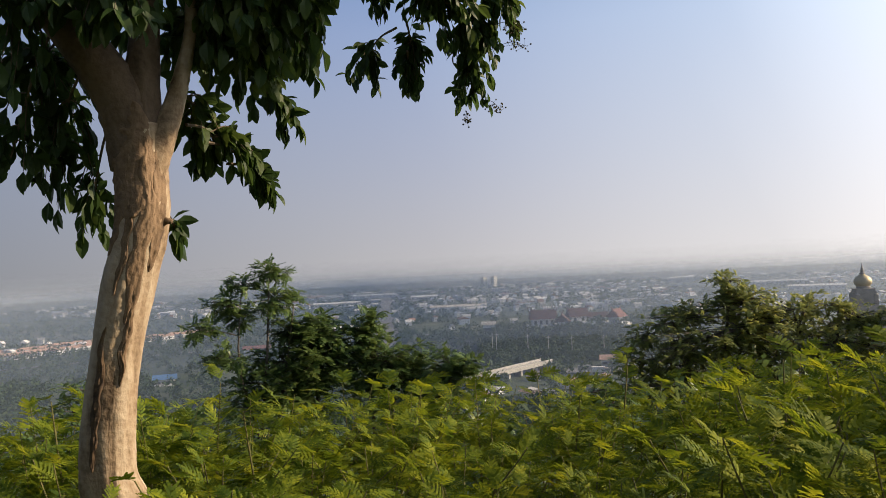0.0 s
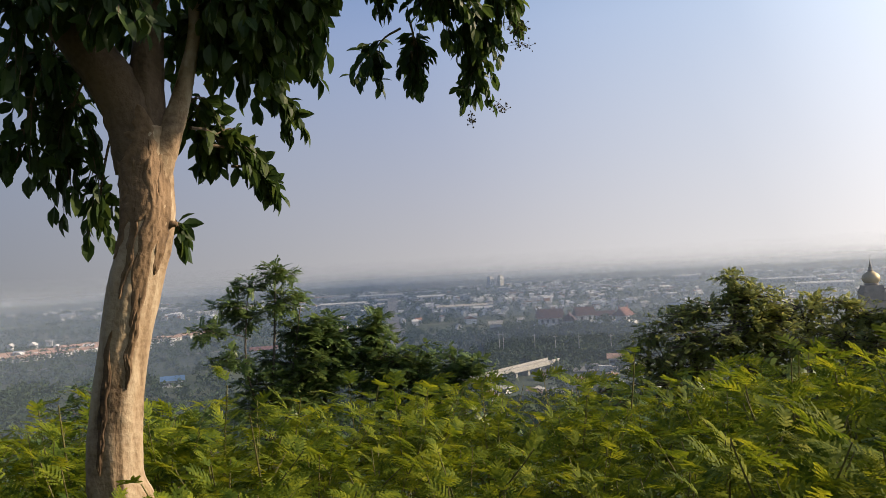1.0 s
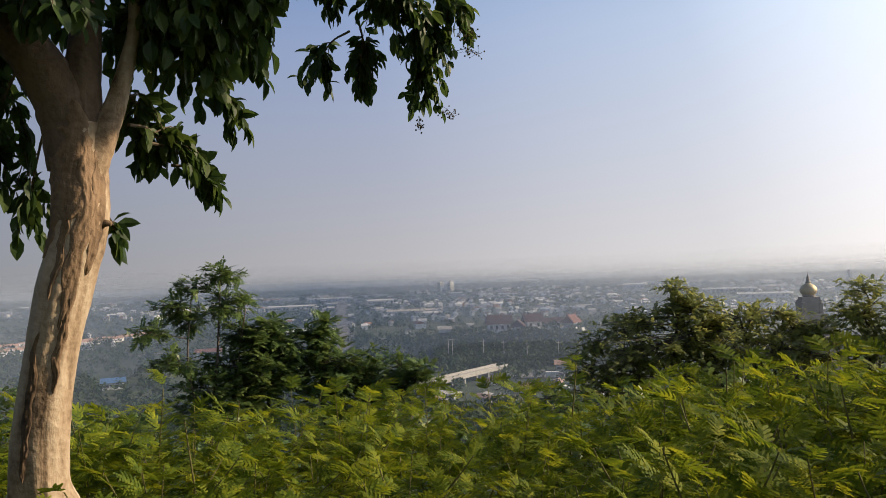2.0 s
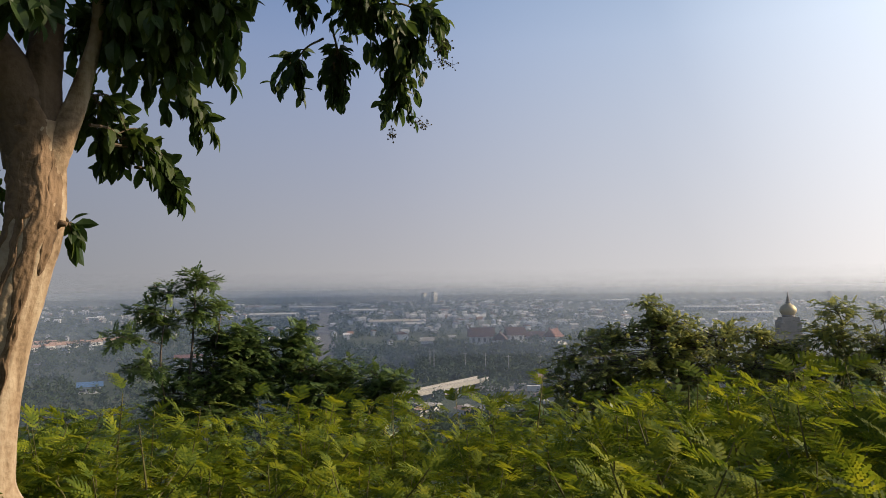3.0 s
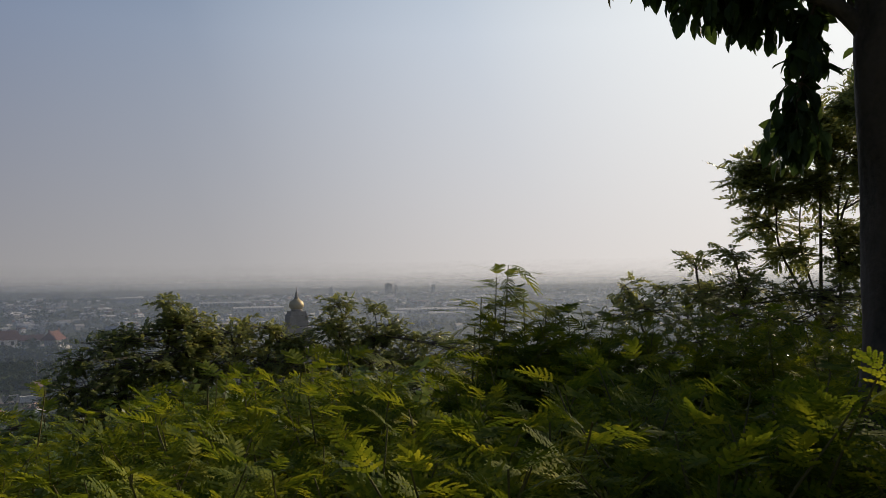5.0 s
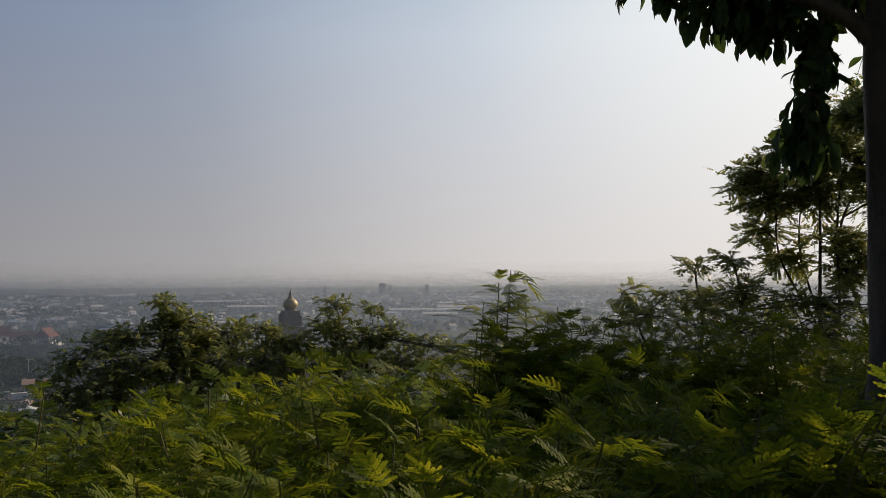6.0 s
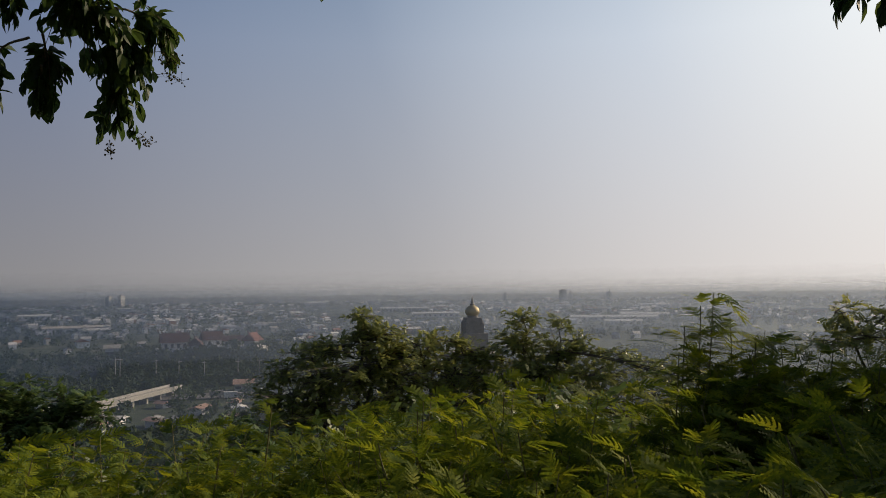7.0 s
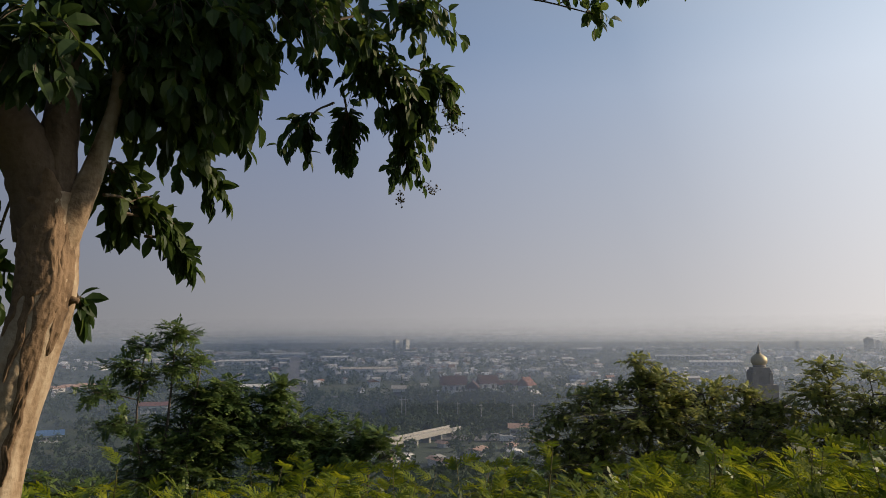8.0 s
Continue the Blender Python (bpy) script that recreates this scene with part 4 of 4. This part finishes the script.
def tall_sapling(foot, top, seed, n=9):
    """A bent whip with a tuft of long arching feathery leaves at its tip."""
    rng = random.Random(seed)
    foot, top = Vector(foot), Vector(top)
    foot.z = ground_z(foot.x, foot.y) - 0.05
    ob = thing("feathery_sapling", foot, "tall bright sapling with arching feathery leaves above the scrub", "shrub", "feathery saplings")
    tip = top - foot - Vector((0, 0, 0.1))
    q = bend([(0, 0, 0), tip * 0.5 + Vector((rng.uniform(-0.15, 0.05), 0.04, 0)), tip], 10)
    s = Soup()
    tube(s, q, lerp_list([0.014, 0.004], len(q)), 6)
    part("stem", s, M_STEM, ob)
    for k in range(n):
        u = 0.45 + 0.55 * ((k + 1) / n) ** 0.6
        p = q[min(len(q) - 1, int(u * (len(q) - 1)))]
        b = k * 2.4 + rng.uniform(-0.5, 0.5)
        d = Vector((math.cos(b) + 0.3, math.sin(b), rng.uniform(0.1, 1.9)))
        v, f = frond(rng, 8, 7, rng.uniform(0.16, 0.27), 0.06, 0.0105)
        v[:, 2] -= 3.0 * v[:, 0] ** 2
        fo = Soup()
        fo.add(turned(v, aim(p, d, rng.uniform(-0.4, 0.4), 1.0)), f)
        part("frond", fo, M_FEATHER, ob)
    return ob


for k, (top, n) in enumerate((((4.38, 5.48, 2.0), 30), ((4.28, 5.52, 1.9), 26), ((4.47, 5.40, 1.8), 20), ((4.18, 5.60, 1.74), 22), ((4.0, 5.48, 1.54), 18), ((4.66, 5.32, 1.66), 16), ((5.07, 4.94, 1.58), 8), ((5.26, 4.68, 1.52), 8), ((5.71, 3.95, 1.59), 8),
                               ((1.97, 5.93, 1.20), 1), ((-1.47, 5.41, 1.12), 1), ((-1.93, 6.54, 1.15), 10), ((-1.41, 6.65, 1.02), 9), ((1.20, 7.02, 1.14), 8), ((-2.79, 5.77, 1.18), 8))):
    tall_sapling((top[0] + 0.05, top[1], 0), top, 60 + k, n)
for k, top in enumerate(((4.54, 5.55, 1.52), (4.15, 5.24, 1.40), (3.95, 5.28, 1.32), (4.16, 5.35, 1.42), (4.96, 5.40, 1.58), (5.01, 5.18, 1.55), (5.32, 4.95, 1.58), (4.51, 5.15, 1.59), (4.74, 4.88, 1.55), (5.55, 4.61, 1.53), (5.78, 4.23, 1.56), (5.78, 3.80, 1.60), (5.76, 3.37, 1.63))):
    z = ground_z(top[0], top[1])
    me = TALL[k % 3]
    shrub(me[0], me[1], (top[0] - 0.2, top[1], z), 0.4 * k - 1.5, (top[2] - z) / 2.1)



def slope_scrub():
    """Undergrowth that fills the slope between the shrubs and the trees."""
    rng = random.Random(41)
    shapes = [spray(rng, 4, 1.0, 0.24) for _ in range(6)]
    s = Soup()
    for _ in range(360):
        az, r = rng.uniform(-44, 80), 7.5 * (48 / 7.5) ** rng.random()
        p = polar(az, r)
        line = float(np.interp(az, (-40, -20, -10, 3, 9, 16, 30, 50, 75), (-8.2, -8.6, -8.8, -10.5, -11, -7.0, -6.6, -5.0, -4.0)))
        top = min(p.z + 3.2, EYE0.z + r * math.tan(radians(line - rng.uniform(0.2, 2.5))))
        if top < p.z + 0.4:
            continue
        w = rng.uniform(0.4, 0.8) * (1 + r / 40)
        c = Vector((p.x, p.y, (p.z + top) / 2))
        for _k in range(44):
            o = in_ball(rng)
            q = c + Vector((o.x * w, o.y * w, o.z * (top - p.z) * 0.5))
            sh = rng.choice(shapes)
            d = Vector((rng.uniform(-1, 1), rng.uniform(-1, 1), rng.uniform(-0.3, 0.6))) + o * 0.6
            s.add(turned(sh[0], aim(q, d, rng.uniform(-0.5, 0.5), rng.uniform(0.16, 0.27) * (1 + r / 40))), sh[1])
    tagged(new("undergrowth", s.mesh("undergrowth", M_MIDB)), "dense dark green undergrowth on the falling slope", "undergrowth", kind="stuff")


slope_scrub()

# ---- the plain: town, woods, roads ----


def far_woods():
    rng = random.Random(7)
    dice = np.random.RandomState(7)

    def balls(n):
        v = dice.normal(size=(n, 3))
        return v / np.linalg.norm(v, axis=1)[:, None] * dice.uniform(size=(n, 1)) ** (1 / 3)
    s = Soup()
    n = 0
    while n < 14000:
        az = rng.uniform(-42, 82)
        d = 215 * (4700 / 215) ** (rng.random() ** 0.75)
        p = polar(az, d)
        if noise.noise(Vector((p.x * 0.004, p.y * 0.004, 1))) + rng.uniform(-0.35, 0.35) < -0.2 and (p - COMPLEX).length > 110:
            continue
        if abs(az + 4.4) < 0.5 and d > 500:
            continue
        if (345 < d < 470 and -1 < az < 30 and rng.random() < 0.5) or (p - COMPLEX).length < 34:
            continue
        n += 1
        h = rng.uniform(4, 9) * (1.0 if d < 1500 else 1.1)
        w = h * rng.uniform(0.4, 0.75) * (1 if d < 1200 else 1.7)
        k = 34 if d < 1000 else 14 if d < 2200 else 8
        size = 2.0 if d < 1000 else 3.4 if d < 2200 else 5
        c = balls(k) * (w, w, h * 0.5) + np.array((p.x, p.y, p.z + h * 0.55))
        tri = balls(k * 3).reshape(k, 3, 3) * size
        v = (c[:, None, :] + tri).reshape(-1, 3)
        s.add(v, [(3 * i, 3 * i + 1, 3 * i + 2) for i in range(k)])
    for _ in range(800):                             # the wooded rise under the halls
        az, d = rng.uniform(2.5, 14.5), rng.uniform(490, 600)
        p = polar(az, d)
        h = rng.uniform(5, 9)
        c = balls(40) * h * 0.45 + np.array((p.x, p.y, p.z + h * 0.5))
        tri = balls(120).reshape(40, 3, 3) * 2.2
        s.add((c[:, None, :] + tri).reshape(-1, 3), [(3 * i, 3 * i + 1, 3 * i + 2) for i in range(40)])
    ob = new("woods", s.mesh("woods", M_WOODS))
    tagged(ob, "dark green trees scattered over the hazy plain", "woods", kind="stuff")


far_woods()


def far_houses():
    """The many small houses of the town."""
    rng = random.Random(8)
    s = Soup()
    n = 0
    while n < 2600:
        az = rng.uniform(-42, 82)
        d = 800 * (4600 / 800) ** (rng.random() ** 0.62)
        p = polar(az, d)
        town = noise.noise(Vector((p.x * 0.0022, p.y * 0.0022, 5))) + (0.25 if az > -6 else -0.1)
        if town + rng.uniform(-0.3, 0.3) < 0.05 or abs(az + 4.4) < 0.6 or (p - COMPLEX).length < 120:
            continue
        n += 1
        w, l, h = rng.uniform(5, 9), rng.uniform(6, 15), rng.uniform(3, 7)
        if rng.random() < 0.08:
            w, l, h = rng.uniform(10, 18), rng.uniform(22, 48), rng.uniform(5, 9)
        if d < 1300:
            w, l, h = w * 0.75, l * 0.75, h * 0.85
        turn = rng.choice((0.2, 0.2 + math.pi / 2)) + rng.uniform(-0.15, 0.15)
        box(s, p.x, p.y, p.z, l, w, h, turn)
        gable(s, p.x, p.y, p.z + h + 0.02, l, w, rng.uniform(1.2, 3), turn)
    tagged(new("town_houses", s.mesh("town_houses", M_HOUSES)), "small pale houses spread over the plain", "houses", kind="stuff")


far_houses()


def shed(az, d, length, depth, height, roof, label, name="warehouse", turn=None, wall=None, rise=2.5):
    p = polar(az, d)
    ob = thing(name, p, label, "building", "")
    t = -radians(az) if turn is None else turn
    s = Soup()
    box(s, 0, 0, -0.5, length, depth, height + 0.5, t)
    part("wall", s, wall or M_WHITE, ob)
    s = Soup()
    gable(s, 0, 0, height + 0.02, length, depth, rise, t, 1.2)
    part("roof", s, roof, ob)
    n = max(3, int(length / 9))
    for k in range(n):
        x = (k + 0.5) / n * length - length / 2
        s = Soup()
        c, q = math.cos(t), math.sin(t)
        y = -depth / 2 - 0.02
        box(s, c * x - q * y, q * x + c * y, height * 0.35, 3.2, 0.12, height * 0.35, t)
        pane = part("window", s, M_DARK, ob)
        s = Soup()
        y -= 0.12
        box(s, c * x - q * y, q * x + c * y, height * 0.35 - 0.2, 3.5, 0.3, 0.18, t)
        part("sill", s, M_GREY, pane)
    return ob


shed(1.0, 1180, 84, 22, 8, M_CREAM, "long low warehouse with cream roof amid trees")
shed(2.2, 1150, 30, 14, 5, M_WHITE, "white annex hall beside the long warehouse")
shed(38.8, 1270, 135, 30, 7, M_WHITE, "very long white-roofed hall on the plain")
shed(39.5, 1120, 50, 22, 7, M_WHITE, "white-roofed hall among trees")
shed(41, 1380, 80, 26, 7, M_WHITE, "long white market hall on the plain")
shed(25.8, 1457, 88, 26, 8, M_WHITE, "long white-roofed hall beyond the tower")
shed(23.5, 1800, 110, 26, 8, M_WHITE, "long pale hall in the haze")
shed(-20.1, 500, 12, 9, 4, M_BLUE, "small house with bright blue roof among trees", "house")
shed(-13.8, 645, 20, 10, 6, M_RED, "house with red roof behind the trees", "house")
shed(-8, 1600, 90, 24, 8, M_WHITE, "long white-roofed hall in the haze")
shed(-5.2, 2100, 120, 30, 9, M_WHITE, "white factory hall in the haze")
shed(-1.5, 1750, 60, 26, 9, M_WHITE, "white-roofed block in the haze")
shed(17, 2300, 60, 40, 14, M_WHITE, "large pale hall in the haze")
shed(12.0, 470, 12, 8, 4, M_ORANGE, "low roadside shop with rusty red roof", "house")
shed(3.2, 640, 10, 9, 9, M_GREY, "white three-storey house below the wooded rise", "house")


rng = random.Random(15)
for k in range(22):
    az, d = rng.uniform(-2.0, 15.0), rng.uniform(345, 425)
    shed(az, d, rng.uniform(5, 10), rng.uniform(4, 6), rng.uniform(2.4, 3.4), rng.choice((M_WHITE, M_GREY, M_GREY, M_ORANGE, M_CREAM)), "small roadside house with low metal roof", "house", rng.uniform(0, 3), rise=1.1)


def housing_estate():
    rng = random.Random(9)
    for row, (az0, az1, d, n) in enumerate(((-30.5, -22, 850, 22), (-22.6, -17.6, 900, 14), (-30, -23, 800, 17))):
        for k in range(n):
            az = az0 + (az1 - az0) * k / n + rng.uniform(-0.06, 0.06)
            p = polar(az, d + rng.uniform(-12, 12) + 5 * k)
            ob = thing("terrace_house", p, "small estate house with orange tiled roof", "house", "estate houses")
            t = -radians(az) + 0.5
            s, r = Soup(), Soup()
            box(s, 0, 0, -0.5, 10, 7, 4.3, t)
            part("wall", s, M_WHITE, ob)
            gable(r, 0, 0, 3.82, 10, 7, 2.4, t)
            part("roof", r, M_ORANGE, ob)
            w = Soup()
            box(w, math.sin(t) * 3.52, -math.cos(t) * 3.52, 0.8, 5, 0.1, 1.6, t)
            part("window", w, M_DARK, ob)


housing_estate()


def thai_hall(az, d, length, depth, wall_h, roof_h, label, roof, tiers=2, swing=0.12):
    """A hall with a steep tiered roof and upturned gable finials on a white base."""
    p = polar(az, d)
    ob = thing("temple_hall", p, label, "building", "roofed halls")
    t = -radians(az) + swing
    s = Soup()
    box(s, 0, 0, -5, length + 8, depth + 8, 7, t)
    part("base", s, M_WHITE, ob)
    s = Soup()
    box(s, 0, 0, 2, length, depth, wall_h, t)
    part("wall", s, M_WHITE, ob)
    n = int(length / 4.5)
    c, q = math.cos(t), math.sin(t)
    for k in range(n):
        x, y = (k + 0.5) / n * length - length / 2, -depth / 2 - 0.04
        w = Soup()
        box(w, c * x - q * y, q * x + c * y, 2.8, 1.9, 0.2, wall_h * 0.6, t)
        part("window", w, M_DARK, ob)
    for i in range(tiers):
        r = Soup()
        gable(r, 0, 0, 2.05 + wall_h + i * roof_h * 0.3, length * (1 - 0.2 * i), depth * (1 - 0.34 * i), roof_h * (1 - 0.2 * i), t, 2.0)
        part("roof", r, roof, ob)
        for sg in (-1, 1):
            x = sg * (length * (1 - 0.2 * i) / 2 + 2.0)
            z = 2.05 + wall_h + i * roof_h * 0.3 + roof_h * (1 - 0.2 * i)
            f = Soup()
            tube(f, [(c * x, q * x, z - 0.3), (c * (x + sg * 0.4), q * (x + sg * 0.4), z + 1.2), (c * (x + sg * 1.3), q * (x + sg * 1.3), z + 2.6)], [0.4, 0.3, 0.06], 5)
            part("finial", f, roof, ob)
    return ob


M_MAROON = noisy("dark_red_tiles", [(0.3, (0.06, 0.03, 0.028)), (0.7, (0.11, 0.05, 0.042))], 0.3)
thai_hall(7.2, 630, 18, 11, 5, 6.5, "temple hall with steep dark red tiled roof", M_MAROON)
thai_hall(8.6, 608, 11, 8, 4.5, 5.2, "temple hall with dark red gable over white terraces", M_MAROON, 2, 1.5)
thai_hall(9.7, 635, 13, 9, 4.5, 6, "temple hall with stacked dark red roof", M_MAROON, 2, 0.3)
thai_hall(12.5, 640, 11, 9, 4.5, 6, "temple hall with bright red tiled roof", M_RED, 2, 1.1)
thai_hall(11.1, 665, 15, 9, 4, 4, "low temple hall with dark red roof", M_MAROON, 1)


def block(az, d, w, dep, h, label, storeys, cols, mat=None):
    p = polar(az, d)
    ob = thing("apartment_block", p, label, "building")
    t = -radians(az) + 0.75
    s = Soup()
    box(s, 0, 0, -0.5, w, dep, h + 0.5, t)
    part("wall", s, mat or M_WHITE, ob)
    s = Soup()
    box(s, 0, 0, h, w * 0.4, dep * 0.5, 3, t)
    part("roof", s, M_GREY, ob)
    c, q = math.cos(t), math.sin(t)
    for i in range(storeys):
        for k in range(cols):
            x, y = (k + 0.5) / cols * w - w / 2, -dep / 2 - 0.03
            o = Soup()
            box(o, c * x - q * y, q * x + c * y, (i + 0.3) * h / storeys, w / cols * 0.55, 0.2, h / storeys * 0.5, t)
            part("window", o, M_GREY, ob)
    return ob


block(3.0, 2900, 20, 16, 34, "white apartment tower far out on the plain", 9, 4)
block(3.75, 2900, 18, 16, 36, "white apartment tower far out on the plain", 9, 4)
block(35.2, 2700, 20, 18, 38, "grey high-rise in the haze", 10, 4, M_GREY)
block(35.75, 2720, 9, 14, 30, "narrow white high-rise beside the grey one", 8, 2)
block(38.5, 3000, 9, 12, 28, "narrow pale tower in the haze", 8, 2)
block(31.0, 3000, 9, 12, 26, "narrow pale tower in the haze", 8, 2, M_GREY)


def onion(soup, prof, sides=24, at=(0, 0, 0)):
    v, f = [], []
    for r, z in prof:
        for k in range(sides):
            a = 2 * math.pi * k / sides
            v.append((at[0] + r * math.cos(a), at[1] + r * math.sin(a), at[2] + z))
    for i in range(len(prof) - 1):
        for k in range(sides):
            a, b = i * sides + k, i * sides + (k + 1) % sides
            f.append((a, b, b + sides, a + sides))
    soup.add(v, f)


def temple_tower():
    x, y = TOWER.x, TOWER.y
    z0 = ground_z(x, y) - 1
    ob = thing("temple_tower", (x, y, z0), "grey stone temple tower with golden onion dome", "temple")
    t = -radians(28.5) + 0.3
    top = -6.4 - z0                                  # foot of the drum
    s = Soup()
    box(s, 0, 0, 0, 12, 12, top - 9, t)
    part("base", s, M_STONE, ob)
    s = Soup()
    box(s, 0, 0, top - 9, 6.4, 6.4, 5, t)
    box(s, 0, 0, top - 4, 4.4, 4.4, 3.2, t)
    box(s, 0, 0, top - 0.8, 3.8, 3.8, 0.8, t)
    part("body", s, M_STONE, ob)
    for k in range(4):
        a = t + k * math.pi / 2
        c, q = math.cos(a), math.sin(a)
        s = Soup()
        box(s, c * 2.22, q * 2.22, top - 3.8, 0.12, 1.5, 1.7, a)
        tube(s, [(c * 2.16, q * 2.16, top - 2.1), (c * 2.28, q * 2.28, top - 2.1)], [0.75, 0.75], 14)
        part("niche", s, M_STONE, ob)
        s = Soup()
        cx, cy = (c - q) * 1.95, (q + c) * 1.95
        box(s, cx, cy, top - 4, 0.8, 0.8, 2.5, t)
        onion(s, [(0.5, 0), (0.55, 0.25), (0.3, 0.6), (0.05, 1.1)], 10, (cx, cy, top - 1.6))
        part("corner_turret", s, M_STONE, ob)
    s = Soup()
    onion(s, [(1.7, -1.0), (1.7, -0.75), (1.35, -0.7), (1.3, 0.1), (1.5, 0.2), (1.5, 0.4), (1.2, 0.5)], 24, (0, 0, top))
    part("drum", s, M_STONE, ob)
    s = Soup()
    onion(s, [(1.25, 0.42), (1.62, 0.75), (1.86, 1.2), (1.9, 1.65), (1.76, 2.15), (1.4, 2.6), (0.9, 2.95), (0.6, 3.12), (0.5, 3.25)], 28, (0, 0, top))
    dome = part("dome", s, M_GOLD, ob, "golden onion dome", smooth=True)
    s = Soup()
    onion(s, [(0.5, 3.25), (0.62, 3.35), (0.62, 3.5), (0.36, 3.65), (0.36, 3.95), (0.5, 4.05), (0.3, 4.2), (0.26, 4.5), (0.36, 4.6), (0.18, 4.75), (0.1, 5.3), (0.0, 6.1)], 16, (0, 0, top))
    part("spire", s, M_STONE, dome, "ringed dark spire", smooth=True)


temple_tower()


def strip(name, label, line, width, lift, mat, category="road", kind="structure"):
    s = Soup()
    v = []
    for i, p in enumerate(line):
        a, b = line[max(0, i - 1)], line[min(len(line) - 1, i + 1)]
        d = (b - a).normalized()
        n = Vector((-d.y, d.x, 0)) * width / 2
        v += [tuple(p + n + Vector((0, 0, lift))), tuple(p - n + Vector((0, 0, lift)))]
    s.add(v, [(2 * i, 2 * i + 1, 2 * i + 3, 2 * i + 2) for i in range(len(line) - 1)])
    return tagged(new(name, s.mesh(name, mat)), label, category, kind=kind)


strip("road", "straight grey highway running out to the horizon", [polar(-4.3, d, PLAIN) for d in range(450, 4600, 150)], 26, 0.4, M_ROAD)
strip("road", "wide grey main road across the foot of the hill", [polar(az, 452 - 0.9 * (az - 7), PLAIN) for az in np.arange(5.5, 46, 1.5)], 22, 0.45, M_ROAD)
strip("road", "grey side road through the fields", [polar(az, 760 + 2.0 * az, PLAIN) for az in np.arange(-40, 6, 2)], 9, 0.4, M_ROAD)


def flyover():
    """Elevated road with pale parapets on piers."""
    a, b = polar(0.8, 388, PLAIN), polar(7.3, 462, PLAIN)
    ob = thing("flyover", a, "elevated concrete road with pale parapets on piers", "bridge")
    d = b - a
    t = math.atan2(d.y, d.x)
    c = d / 2
    s = Soup()
    box(s, c.x, c.y, 3.6, d.length, 8, 1.2, t)
    deck = part("deck", s, M_GREY, ob)
    for sg in (-1, 1):
        s = Soup()
        box(s, c.x - math.sin(t) * 3.9 * sg, c.y + math.cos(t) * 3.9 * sg, 4.81, d.length, 0.3, 1.3, t)
        part("parapet", s, M_GREY, deck, "pale concrete parapet")
    for k in range(7):
        p = d * (k + 0.5) / 7
        s = Soup()
        box(s, p.x, p.y, -0.4, 1.6, 4, 3.98, t)
        part("pier", s, M_GREY, ob)


flyover()


def truck(az, d, mat, label):
    ob = thing("truck", polar(az, d, PLAIN + 0.5), label, "truck", "parked trucks")
    t = -radians(az)
    for n, m, x, l, h, z in (("box_body", mat, 0, 7, 2.9, 1.0), ("cab", M_GREY, 4.6, 1.9, 2.3, 0.8)):
        s = Soup()
        box(s, math.cos(t) * x, math.sin(t) * x, z, l, 2.4, h, t)
        part(n, s, m, ob)
    for x in (-2.4, 2.2, 4.4):
        for sg in (-1, 1):
            s = Soup()
            q = Vector((math.cos(t) * x - math.sin(t) * sg, math.sin(t) * x + math.cos(t) * sg, 0.5))
            w = Vector((-math.sin(t), math.cos(t), 0)) * 0.15
            tube(s, [q - w, q + w], [0.5, 0.5], 10)
            part("wheel", s, M_DARK, ob)


truck(11.0, 432, M_WHITE, "white box truck parked beside the main road")
truck(10.0, 440, M_GREY, "grey box truck parked beside the main road")
truck(13.5, 440, M_WHITE, "white box truck parked beside the main road")

for az, d, h in ((3.4, 520, 17), (3.7, 520, 17), (6.0, 520, 15), (7.5, 500, 16), (9.2, 500, 15), (11.5, 500, 15), (13.0, 500, 15), (-6.0, 700, 18), (16.5, 480, 15)):
    p = polar(az, d)
    pole = thing("power_pole", p, "slim grey concrete power pole with crossarm", "pole", "power poles")
    s = Soup()
    tube(s, [(0, 0, -0.5), (0, 0, h)], [0.3, 0.18], 8)
    part("post", s, M_GREY, pole)
    s = Soup()
    box(s, 0, 0, h - 1.2, 3.2, 0.2, 0.25, 0.3)
    part("crossarm", s, M_GREY, pole)

# ---- smog over the plain as tinted ring-shaped sheets, denser with distance ----
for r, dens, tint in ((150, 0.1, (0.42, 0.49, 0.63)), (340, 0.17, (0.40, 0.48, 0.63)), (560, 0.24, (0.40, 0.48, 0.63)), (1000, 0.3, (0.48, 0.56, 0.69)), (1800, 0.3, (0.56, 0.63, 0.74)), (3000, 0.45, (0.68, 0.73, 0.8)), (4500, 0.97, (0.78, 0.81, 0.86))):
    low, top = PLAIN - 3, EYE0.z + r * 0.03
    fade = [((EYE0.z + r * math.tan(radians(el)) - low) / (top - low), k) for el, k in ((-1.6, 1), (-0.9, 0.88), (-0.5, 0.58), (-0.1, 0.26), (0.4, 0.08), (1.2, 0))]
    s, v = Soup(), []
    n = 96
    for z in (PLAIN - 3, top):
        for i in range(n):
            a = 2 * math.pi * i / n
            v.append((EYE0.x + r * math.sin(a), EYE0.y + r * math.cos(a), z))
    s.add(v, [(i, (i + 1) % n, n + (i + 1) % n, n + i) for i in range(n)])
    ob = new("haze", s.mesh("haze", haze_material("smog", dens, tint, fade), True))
    tagged(ob, "tinted see-through sheet standing in for blue-grey smog over the plain", "haze", kind="structure")
